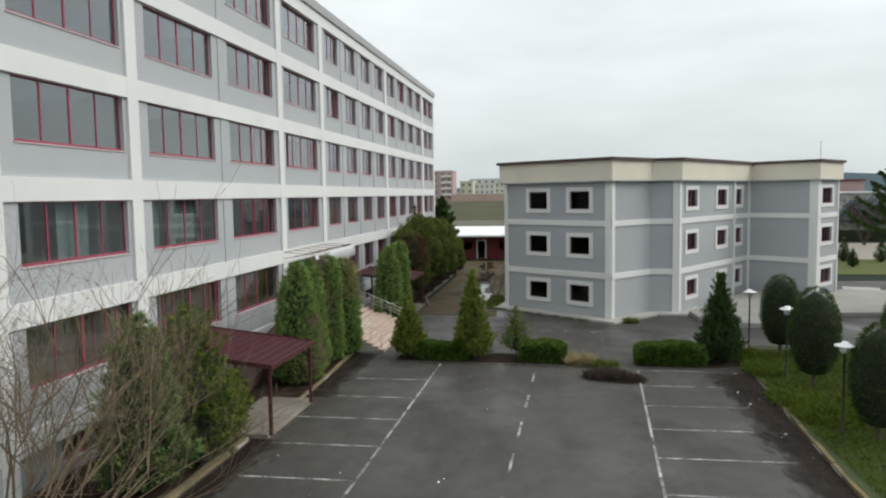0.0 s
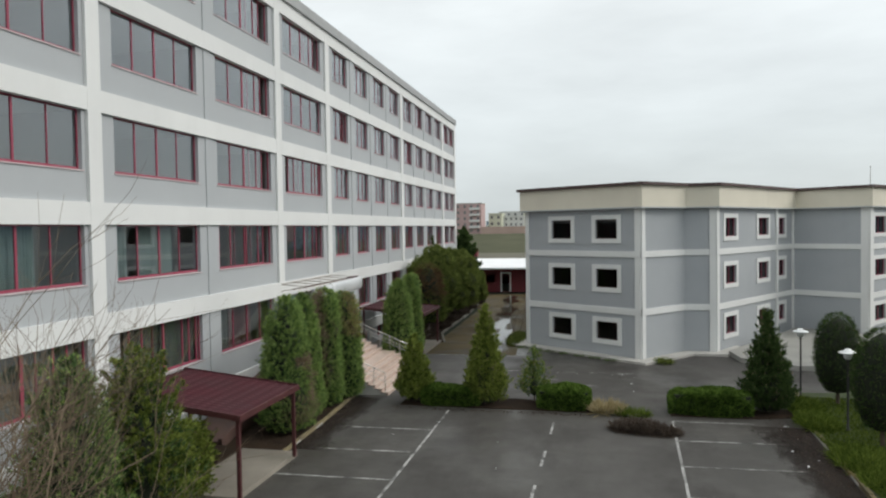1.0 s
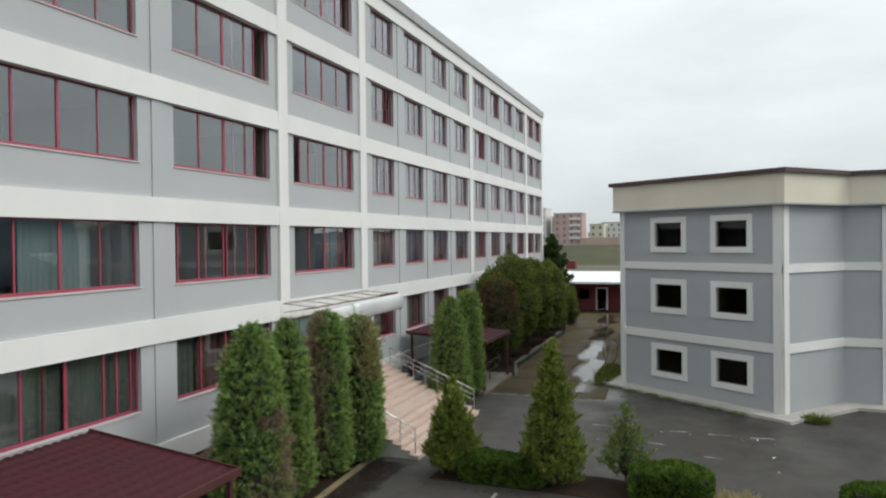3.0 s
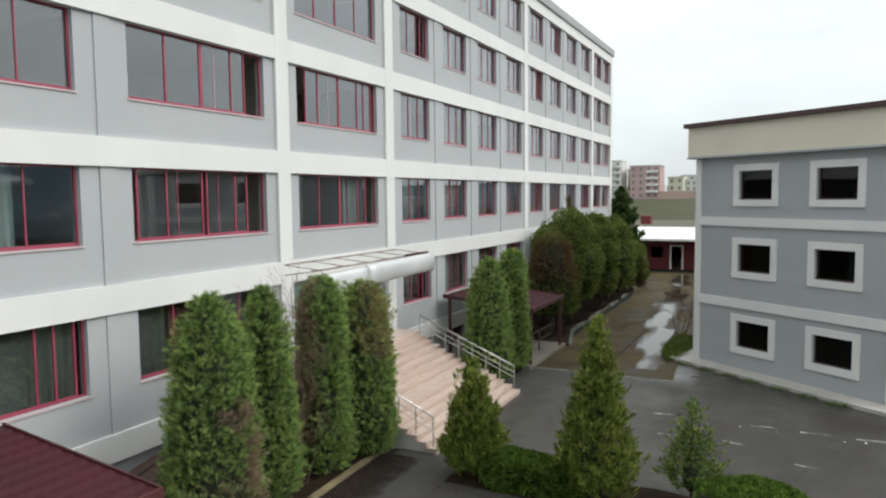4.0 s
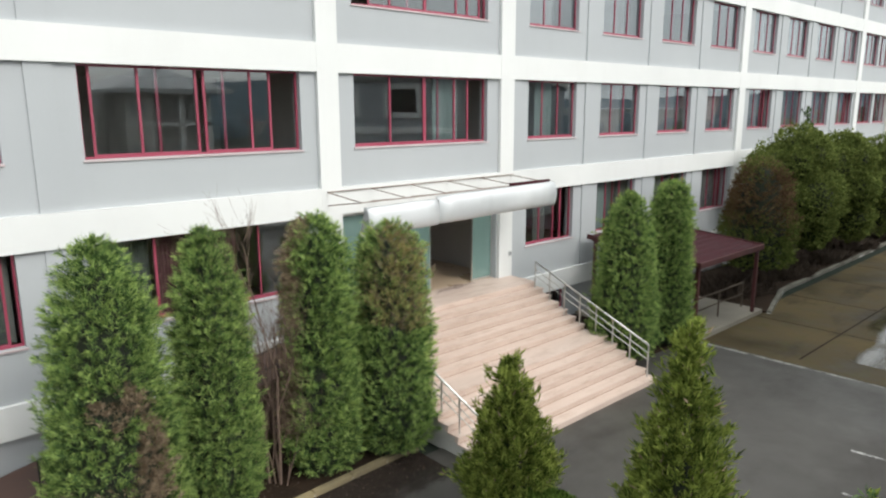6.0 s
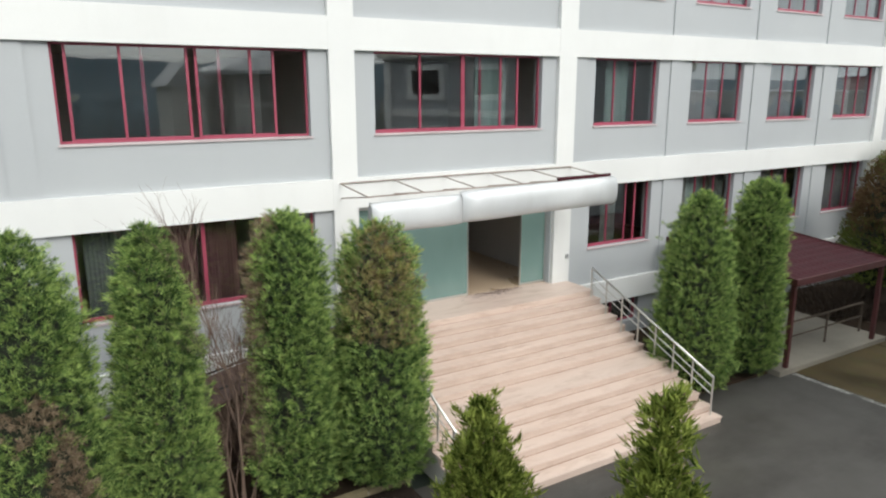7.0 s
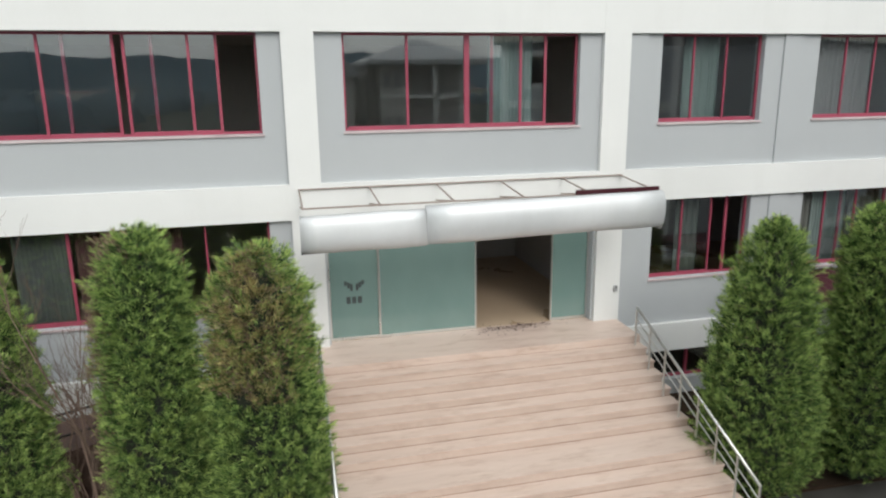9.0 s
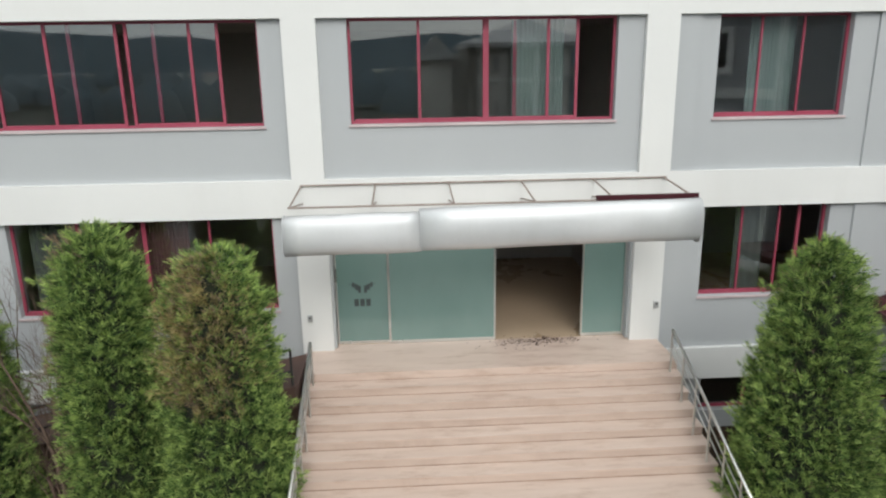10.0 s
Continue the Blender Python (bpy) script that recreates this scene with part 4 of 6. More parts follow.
# low garden rail by the second canopy
gr = thing("garden_rail", (-9.6, 43.6, 0.14), "low weathered metal rail under the canopy", "rail")
part("rail_bar", Shape().rod((-9.6, 41.6, 1.0), (-9.6, 44.9, 1.0), 0.03, n=6), M_BARK, gr)
part("rail_bar", Shape().rod((-9.6, 41.6, 0.6), (-9.6, 44.9, 0.6), 0.022, n=6), M_BARK, gr)
for y in (41.6, 43.2, 44.9):
    part("post", Shape().rod((-9.6, y, 0.13), (-9.6, y, 1.02), 0.03, n=6), M_BARK, gr)


# ---- annex building ----
annex = thing("annex_building", (6, 48, 0), "three-storey blue-grey annex with white bands and cream roof fascia", "building")
PLAN = [(-3.28, 44.67), (3.36, 40.13), (5.96, 43.12), (7.67, 43.05), (14.35, 53.07), (18.05, 50.12), (20.59, 53.37), (21.4, 64.0), (11, 71), (3, 60)]
ROWS_Z = ((0.72, 2.25), (3.68, 5.25), (6.46, 8.06))
SURR = 0.25


def annex_window(m, yc, w, za, zb, bars=1):
    a, b = yc - w / 2, yc + w / 2
    s = Shape()
    wall_cells(s, m, 0.002, 0.06, a - SURR, b + SURR, za - SURR, zb + SURR, [(a, b, za, zb)])
    ob = part("window", s, M_WHITE, annex, "small dark window with a broad white surround")
    y = (a + b) / 2
    gaps = [(a + 0.04, y - 0.018, za + 0.04, zb - 0.04), (y + 0.018, b - 0.04, za + 0.04, zb - 0.04)] if bars else [(a + 0.05, b - 0.05, za + 0.05, zb - 0.05)]
    f = wall_cells(Shape(), m, -0.16, -0.10, a, b, za, zb, gaps)
    part("window_frame", f, M_RED if bars else M_BROWN, ob)
    part("pane", Shape().box(-0.134, -0.126, a + 0.04, b - 0.04, za + 0.04, zb - 0.04, m), M_GLASS_DARK, ob)


annex_openings = {0: [(2.74, 1.42), (5.87, 1.42)], 3: [(1.94, 1.50), (6.78, 1.62), (9.86, 1.10)], 5: [(1.90, 2.0)]}
for i in range(len(PLAN)):
    p, q = Vector(PLAN[i]), Vector(PLAN[(i + 1) % len(PLAN)])
    d = q - p
    m = wall_frame(p, d)
    L = d.length
    holes = [(yc - w / 2, yc + w / 2, za + SURR, zb - SURR) for yc, w in annex_openings.get(i, ()) for za, zb in ROWS_Z]
    part("wall", wall_cells(Shape(), m, -0.25, 0, 0.0, L, 0.0, 8.4, sorted(holes)), M_GREY_B, annex, "blue-grey painted wall")
    if i in annex_openings:
        part("inner_wall", Shape().box(-2.2, -2.05, 0.6, L - 0.6, 0.3, 8.3, m), M_INNER_FLOOR, annex)
    if i < 6:
        part("band", Shape().box(-0.02, 0.07, 0.0, L, 2.50, 2.85, m), M_WHITE, annex, "white painted band")
        part("band", Shape().box(-0.02, 0.07, 0.0, L, 5.68, 6.02, m), M_WHITE, annex)
        corner = {0: ((0.0, 0.25), (L - 0.34, L)), 1: ((0.0, 0.30),), 2: ((L - 0.34, L),), 3: ((0.0, 0.32), (8.86, 9.14), (L - 0.3, L)), 4: ((L - 0.45, L),), 5: ((0.0, 0.6), (L - 0.2, L))}[i]
        for a, b in corner:
            part("pilaster", Shape().box(-0.02, 0.085, a, b, 0.0, 8.395, m), M_WHITE, annex, "white corner strip")
        for yc, w in annex_openings.get(i, ()):
            for za, zb in ROWS_Z:
                annex_window(m, yc, w, za + SURR, zb - SURR, 0 if i == 0 else 1)
# floors inside, roof fascia that overhangs


def grown(plan, r):
    out = []
    n = len(plan)
    for i in range(n):
        p0, p1, p2 = (Vector(plan[(i + k) % n]) for k in (-1, 0, 1))
        d1, d2 = (p1 - p0).normalized(), (p2 - p1).normalized()
        n1, n2 = Vector((d1.y, -d1.x)), Vector((d2.y, -d2.x))
        b = (n1 + n2)
        k = r * 2 / max(0.4, b.length_squared)
        out.append((p1 + b * k)[:])
    return out


for z in (0.02, 2.48, 5.66):
    part("floor_slab", Shape().prism(grown(PLAN, -0.3), z, z + 0.25), M_INNER_FLOOR, annex)
part("fascia", Shape().prism(grown(PLAN, 0.30), 8.44, 9.62), M_CREAM, annex, "cream plaster roof fascia")
part("soffit", Shape().prism(grown(PLAN, 0.34), 8.37, 8.44), M_GREY_B, annex)
part("roof_edge", Shape().prism(grown(PLAN, 0.46), 9.62, 9.79), M_BROWN, annex, "dark brown roof edge")
part("mast", Shape().rod((20.9, 58, 9.7), (20.9, 58, 11.6), 0.03, n=6), M_STEEL, annex)
part("plinth", Shape().prism(grown(PLAN[:4] + [(8.6, 44.6), (3, 60)], 0.85), -0.04, 0.13), M_CONC, annex, "pale concrete plinth")
structure("terrace", Shape().prism([(8.3, 42.7), (8.5, 40.6), (10.2, 38.8), (11.8, 38.7), (14.6, 42.4), (22, 43.2), (27, 46.5), (25.5, 52.6), (20.9, 53.3), (18.2, 49.7), (14.4, 52.6)], -0.04, 0.26), M_TERRACE, "raised pale concrete terrace before the annex", "terrace")
structure("slab", Shape().prism([(21.2, 53.4), (23.6, 53.0), (24.4, 55.2), (22.0, 56.0)], -0.04, 0.12), M_CONC, "broken pale concrete slab at the annex corner", "slab")


# ---- plants ----
def sprigs(pos, out, n_rng, length, width, up=0.45, wild=0.6):
    """Two-sided folded sprays at the given places, as arrays of vertices and faces."""
    n = len(pos)
    d = out + n_rng.normal(0, wild, (n, 3)) + np.array((0, 0, up))
    d /= np.linalg.norm(d, axis=1)[:, None]
    side = np.cross(d, n_rng.normal(0, 1, (n, 3)))
    side /= np.linalg.norm(side, axis=1)[:, None] + 1e-9
    nrm = np.cross(d, side)
    L = length * n_rng.uniform(0.6, 1.35, n)[:, None]
    W = width * n_rng.uniform(0.7, 1.3, n)[:, None]
    v = np.stack([pos, pos + d * L * 0.5 + side * W + nrm * W * 0.35, pos + d * L, pos + d * L * 0.5 - side * W + nrm * W * 0.35], 1).reshape(-1, 3)
    k = np.arange(n)[:, None] * 4
    f = np.concatenate([k + np.array((0, 1, 2)), k + np.array((0, 2, 3))], 1).reshape(-1, 3)
    return v, f


def array_mesh(name, v, f, mats, mi=None):
    me = bpy.data.meshes.new(name)
    me.vertices.add(len(v))
    me.vertices.foreach_set("co", np.asarray(v, np.float32).ravel())
    me.loops.add(len(f) * 3)
    me.loops.foreach_set("vertex_index", np.asarray(f, np.int32).ravel())
    me.polygons.add(len(f))
    me.polygons.foreach_set("loop_start", np.arange(len(f), dtype=np.int32) * 3)
    for m in mats:
        me.materials.append(m)
    if mi is not None:
        me.polygons.foreach_set("material_index", np.asarray(mi, np.int32))
    me.update(calc_edges=True)
    me.validate()
    return me


def lump(a, z, seed):
    """A smooth uneven factor round a crown."""
    r = np.random.RandomState(seed)
    s = np.zeros_like(a)
    for k in range(1, 7):
        s += np.sin(a * r.randint(1, 5) + z * r.uniform(1.0, 6.0) + r.uniform(0, 6.3)) / (1 + 0.35 * k)
    return s / 3.2


def crown_mesh(name, h, r, profile, n, leaf, mats, seed, uneven=0.10, dead=None, z0=0.1, up=0.45, core=0.74, tuft=14, slim=0.1, gap=0.075, long=1.5, needle=0.58, tips=None):
    """A crown about the z axis: dense sprays over an uneven body, with a near-black inner body as the shade in its
    gaps.
    """
    g = np.random.RandomState(seed)
    t = g.uniform(0, 1, n * 3)
    rad = profile(t)
    keep = g.uniform(0, 1, n * 3) < (rad + 0.12) / (rad.max() + 0.12)
    t = t[keep][:n]
    rad = profile(t)
    a = g.uniform(-np.pi, np.pi, len(t))
    k = 1 + uneven * lump(a, t * h * 0.8, seed + 1) + 0.5 * uneven * lump(a * 2, t * h * 2.6, seed + 2)
    depth = 1 - np.abs(g.normal(0, 0.07, len(t)))
    rr = np.maximum(0.02, r * rad * k * depth - leaf * np.minimum(1.0, 0.25 + rad))
    pos = np.stack([rr * np.cos(a), rr * np.sin(a), z0 + t * (h - z0) * (0.985 + 0.015 * k)], 1)
    out = np.stack([np.cos(a), np.sin(a), np.full_like(a, 0.15)], 1)
    # gather them in tufts: every spray moves to the nearest of its tuft's twigs
    q = max(1, len(t) // tuft)
    own = g.randint(0, q, len(t))
    reach = g.uniform(0, 1, len(t))[:, None] ** 0.7
    axis = out[:q] + g.normal(0, 0.25, (q, 3)) + np.array((0, 0, up))
    axis /= np.linalg.norm(axis, axis=1)[:, None]
    size = g.uniform(0.6, 1.45, q)[:, None] * leaf * long * np.clip(0.3 + 1.6 * rad[:q], 0.3, 1)[:, None]
    pos[:q] += out[:q] * g.normal(-0.03, gap, q)[:, None] * min(1.0, r * 1.3)
    pos = pos[:q][own] + axis[own] * reach * size[own] + g.normal(0, leaf * 0.24, (len(t), 3)) * (1.15 - reach * 0.8)
    out = axis[own]
    a, t = a[:q][own], t[:q][own]
    v, f = sprigs(pos, out, g, leaf * needle, leaf * slim, up * 0.3, 0.42)
    mi = np.zeros(len(f), int)
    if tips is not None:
        # paler growth at the ends of the sprays; needles within coloured darker as depth shade
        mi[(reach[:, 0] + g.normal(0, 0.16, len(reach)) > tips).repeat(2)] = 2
    if dead is not None:
        m = dead(a, t, g)
        mi[m.repeat(2)] = 1
        if len(mats) > 3:
            # tufts that are only turning: straw and olive among the dead ones
            mi[(m & (np.sin(own * 12.9898) > -0.5)).repeat(2)] = 3
    # near-black inner body, standing in for the shade between the sprays
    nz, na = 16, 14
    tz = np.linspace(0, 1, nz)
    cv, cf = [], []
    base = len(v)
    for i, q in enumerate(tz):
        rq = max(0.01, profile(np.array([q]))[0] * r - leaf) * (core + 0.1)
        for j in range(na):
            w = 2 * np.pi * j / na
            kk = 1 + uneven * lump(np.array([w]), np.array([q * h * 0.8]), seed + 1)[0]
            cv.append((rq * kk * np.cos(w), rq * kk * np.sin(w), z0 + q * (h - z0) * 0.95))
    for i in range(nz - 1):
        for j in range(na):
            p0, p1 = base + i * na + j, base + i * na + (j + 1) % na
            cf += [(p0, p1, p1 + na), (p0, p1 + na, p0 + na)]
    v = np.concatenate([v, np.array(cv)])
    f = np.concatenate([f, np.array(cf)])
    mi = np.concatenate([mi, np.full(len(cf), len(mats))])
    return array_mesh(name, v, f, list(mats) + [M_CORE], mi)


def column_profile(t, taper=0.36, top=6.5, bend=0.45):
    return np.clip(np.minimum(0.94 + 1.6 * t, 1.04 + taper * (0.34 - t)) * np.clip((1.0 - t) * top, 0, 1) ** bend, 0.02, 2)


def tapered_profile(t):
    return column_profile(t, 0.62, 4.2, 0.6)


def broad_cone_profile(t):
    return np.clip(np.minimum(0.78 + 1.2 * t, 1.12 * (1 - t) ** 0.66), 0.03, 2)


def cone_profile(t):
    return np.clip(np.minimum(0.66 + 1.9 * t, 1.2 * (1 - t) ** 1.2), 0.02, 2)


def dome_profile(t):
    return np.clip(np.minimum(0.80 + 0.8 * t, 1.02 * (1 - t ** 2.2) ** 0.5), 0.03, 2)


def egg_profile(t):
    return np.sqrt(np.clip(1 - (2 * t - 0.92) ** 2 * 0.86, 0.01, 1))


def dead_none(a, t, g):
    return g.uniform(0, 1, len(a)) < 0.02


def dead_low(a, t, g):
    rag = 0.35 * lump(a * 2, t * 17, 71) + g.normal(0, 0.10, len(a))
    scar = ((a + 0.10) / 0.60) ** 2 + ((t - 0.50 - 0.02 * np.sin(a * 9)) / 0.055) ** 2 < 1 + rag
    flank = ((a - 0.40) / 0.36) ** 2 + ((t - 0.27) / 0.17) ** 2 < 1 + 1.4 * rag
    foot = (np.cos(a + 0.4) + 1.1 * rag + g.normal(0, 0.35, len(a)) > 0.95) & (t < 0.26) & (t > 0.05)
    return scar | flank | foot


def dead_top(a, t, g):
    return (np.cos(a + 0.35) + 0.6 * lump(a * 2, t * 9, 72) + g.normal(0, 0.45, len(a)) > 0.70) & (t > 0.58 + 0.1 * lump(a, t * 5, 9))


def dead_side(a, t, g):
    return (np.cos(a + 1.9) + 0.35 * lump(a, t * 8, 73) + g.normal(0, 0.15, len(a)) > 0.80) & (t > 0.15)


def conifer(name, at, mesh, label, category, group, trunk_h, trunk_r, scale=1.0, turn=0.0):
    ob = thing(name, at, label, category, group)
    part("trunk", Shape().rod((at[0], at[1], at[2] - 0.05), (at[0], at[1], at[2] + trunk_h), trunk_r, trunk_r * 0.6), M_BARK, ob)
    c = new("crown", mesh)
    c.matrix_basis = Matrix.Translation(at) @ Matrix.Rotation(turn, 4, "Z") @ Matrix.Scale(scale, 4)
    under(c, ob)
    return ob


LEAF = 0.108
for (x, y, h, r, shape, dead, seed, lab) in (
        (-10.2, 24.68, 4.95, 0.84, tapered_profile, dead_low, 11, "tall clipped cypress with brown dead patches low down"),
        (-10.25, 26.35, 4.9, 0.60, tapered_profile, dead_none, 12, "slim tall clipped green cypress"),
        (-10.2, 28.38, 4.9, 0.61, column_profile, dead_side, 13, "tall cypress with dead brown twigs down one side"),
        (-9.95, 29.9, 4.6, 0.72, column_profile, dead_top, 14, "broad clipped cypress browned near its top"),
        (-9.72, 37.85, 4.6, 0.75, tapered_profile, dead_none, 15, "dense clipped green cypress beside the stair rail"),
        (-9.55, 39.75, 4.72, 0.58, column_profile, dead_none, 16, "clipped green cypress beside the burgundy canopy")):
    mats = [M_CYP_INNER, M_DEAD, M_CYP, M_TURNING] if dead is dead_top else [M_CYP_INNER, M_DEAD, M_CYP]
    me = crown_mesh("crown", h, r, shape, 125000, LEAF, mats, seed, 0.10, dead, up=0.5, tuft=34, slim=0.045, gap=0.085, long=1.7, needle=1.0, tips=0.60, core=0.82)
    conifer("cypress", (x, y, 0.06), me, lab, "cypress", "clipped cypresses", h * 0.8, 0.09)
for (x, y, h, r, seed, lab) in (
        (-6.75, 29.9, 2.75, 0.82, 21, "small cone-shaped conifer before the stairs"),
        (-3.62, 29.8, 4.15, 0.93, 22, "pointed yellow-green conifer in the hedge strip"),
        (7.5, 30.3, 4.0, 1.0, 24, "dark pointed conifer beside the lawn kerb")):
    me = crown_mesh("crown", h, r, cone_profile, 34000, 0.17, [M_CONE if seed < 24 else M_DARKCYP, M_DEAD], seed, 0.17, dead_none, 0.12, 1.0, 0.66, 26, 0.07, 0.12, 1.3, 0.85)
    conifer("conifer", (x, y, 0.03), me, lab, "conifer", "pointed conifers", h * 0.8, 0.07)
me = crown_mesh("crown", 2.3, 0.66, cone_profile, 6500, 0.17, [M_CYP_INNER, M_DEAD, M_CONE], 23, 0.4, dead_none, 0.3, 0.6, 0.4, slim=0.07, gap=0.14, tips=0.6)
conifer("young_conifer", (-1.65, 30.6, 0.0), me, "sparse young conifer in the hedge strip", "conifer", "", 2.0, 0.04)

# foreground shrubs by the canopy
me = crown_mesh("crown", 4.5, 1.2, broad_cone_profile, 52000, 0.19, [M_CYP_INNER, M_DEAD, M_CONE], 31, 0.30, dead_none, 0.2, 0.9, 0.7, 60, slim=0.07, gap=0.18, long=1.8, needle=0.7, tips=0.48)
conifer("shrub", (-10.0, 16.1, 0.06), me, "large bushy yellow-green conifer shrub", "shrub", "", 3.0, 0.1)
me = crown_mesh("crown", 4.6, 1.12, broad_cone_profile, 40000, 0.16, [M_CYP_INNER, M_DEAD, M_CYP], 32, 0.22, dead_none, 0.2, 0.8, 0.7, 30, slim=0.06, gap=0.15, long=1.7, needle=0.9, tips=0.80)
conifer("shrub", (-10.35, 14.2, 0.06), me, "large dense dark green conifer shrub", "shrub", "", 3.0, 0.1)
me = crown_mesh("crown", 2.2, 0.85, egg_profile, 9000, 0.2, [M_CONE, M_DEAD], 33, 0.22, dead_none, 0.1, 0.6, 0.7)
conifer("shrub", (-9.95, 17.7, 0.06), me, "low bushy shrub beside the canopy post", "shrub", "", 1.5, 0.06)

# clipped lawn trees
topi = crown_mesh("crown", 3.3, 0.92, egg_profile, 42000, 0.085, [M_DARKCYP, M_DEAD], 41, 0.035, dead_none, 0.0, 0.3, 0.86, gap=0.03)
for x, y, s_, zt in ((10.4, 31.6, 0.96, 0.65), (10.0, 26.1, 1.0, 0.7), (9.95, 20.4, 0.94, 0.6), (12.6, 22.8, 0.9, 0.6), (14.5, 29.2, 0.9, 0.6)):
    ob = thing("clipped_tree", (x, y, 0.1), "clipped dark green egg-shaped tree on a short trunk", "tree", "clipped lawn trees")
    part("trunk", Shape().rod((x, y, 0.05), (x, y, 2.2), 0.08, 0.05), M_BARK, ob)
    c = new("crown", topi)
    c.matrix_basis = Matrix.Translation((x, y, zt)) @ Matrix.Rotation(x * 2, 4, "Z") @ Matrix.Scale(s_, 4)
    under(c, ob)


def round_tree(at, h, r, mats, seed, label, lobes=9, n=26000, leaf=0.12, trunk=0.14):
    """A broad tree: trunk, limbs, and a crown of leafy clumps of many sizes with gaps between them."""
    g = np.random.RandomState(seed)
    x0, y0, z0 = at
    ob = thing("tree", at, label, "tree", "trees along the lane")
    top = Vector((x0, y0, z0 + h * 0.42))
    part("trunk", Shape().rod((x0, y0, z0 - 0.1), top, trunk, trunk * 0.7), M_BARK, ob)
    V, F, k = [], [], 0
    centres = []
    for i in range(lobes):
        w = 2 * np.pi * i / lobes * 2.39 + g.uniform(-0.4, 0.4)
        q = (i + 0.5) / lobes
        zc = z0 + h * (0.27 + 0.55 * q)
        rr = r * 0.62 * np.sqrt(max(0.05, 1 - (2 * q - 0.85) ** 2 * 0.85))
        c = np.array((x0 + rr * np.cos(w), y0 + rr * np.sin(w), zc))
        lr = r * g.uniform(0.42, 0.70)
        centres.append((c, lr))
    centres.append((np.array((x0, y0, z0 + h * 0.55)), r * 0.7))
    for c, lr in centres:
        m = int(n / len(centres))
        d = g.normal(0, 1, (m, 3))
        d /= np.linalg.norm(d, axis=1)[:, None]
        a = np.arctan2(d[:, 1], d[:, 0])
        k2 = 1 + 0.26 * lump(a, d[:, 2] * 3, seed + int(lr * 100))
        p = c + d * (lr * k2 * (1 - np.abs(g.normal(0, 0.16, m))))[:, None] * np.array((1, 1, 1.05))
        v, f = sprigs(p, d, g, leaf, leaf * 0.32, 0.1, 0.8)
        V.append(v)
        F.append(f + k)
        k += len(v)
        # dark inner body of the clump, coloured as the shade within it
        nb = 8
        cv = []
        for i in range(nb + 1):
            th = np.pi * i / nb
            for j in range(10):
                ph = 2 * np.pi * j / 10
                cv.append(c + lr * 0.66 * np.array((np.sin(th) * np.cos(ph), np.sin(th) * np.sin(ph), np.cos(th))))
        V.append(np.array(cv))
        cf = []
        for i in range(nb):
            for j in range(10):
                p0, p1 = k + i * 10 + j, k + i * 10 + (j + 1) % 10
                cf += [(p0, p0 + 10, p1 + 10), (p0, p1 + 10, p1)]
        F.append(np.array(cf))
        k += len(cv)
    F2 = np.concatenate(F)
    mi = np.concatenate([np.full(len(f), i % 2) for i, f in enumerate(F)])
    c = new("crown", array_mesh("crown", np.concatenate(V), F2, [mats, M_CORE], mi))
    under(c, ob)
    for cc, lr in centres[:6]:
        part("limb", Shape().rod(top - Vector((0, 0, 0.3)), tuple(cc), trunk * 0.5, trunk * 0.2, 6), M_BARK, ob)


def leafy_cone(at, h, r, mats, seed, label, dead, n=30000, profile=cone_profile):
    me = crown_mesh("crown", h - 0.9, r, profile, n, 0.15, mats, seed, 0.2, dead, 0.0, 0.4, 0.7, 18)
    ob = thing("tree", at, label, "tree", "trees along the lane")
    part("trunk", Shape().rod((at[0], at[1], at[2] - 0.1), (at[0], at[1], at[2] + h * 0.7), 0.11, 0.06), M_BARK, ob)
    c = new("crown", me)
    c.matrix_basis = Matrix.Translation((at[0], at[1], at[2] + 0.9))
    under(c, ob)


def dead_crest(a, t, g):
    q = t + 0.14 * lump(a, t * 7, 5) + g.normal(0, 0.10, len(a))
    return (q > 0.42) & (q < 0.93)


leafy_cone((-10.5, 47.9, 0.06), 5.0, 1.35, [M_BROADLEAF, M_RUSSET], 51, "rounded tree with a russet brown crest", dead_crest, 44000, dome_profile)
round_tree((-10.9, 51.9, 0.06), 6.3, 1.75, M_BROADLEAF, 52, "broad dark evergreen tree by the office wall", 13, 66000)
round_tree((-11.0, 57.2, 0.06), 5.9, 1.7, M_BROADLEAF, 53, "broad dark evergreen tree by the office wall", 12, 60000)
leafy_cone((-11.8, 55.0, 0.06), 6.8, 1.1, [M_DARKCYP, M_DEAD], 54, "narrow dark conifer between the broad trees", dead_none, 16000)
round_tree((-11.0, 62.2, 0.06), 5.4, 1.65, M_BROADLEAF, 55, "lower dark evergreen tree at the end of the row", 10, 40000)
round_tree((-10.4, 67.6, 0.06), 3.2, 1.15, M_BROADLEAF, 56, "low bushy tree near the red building", 8, 20000)


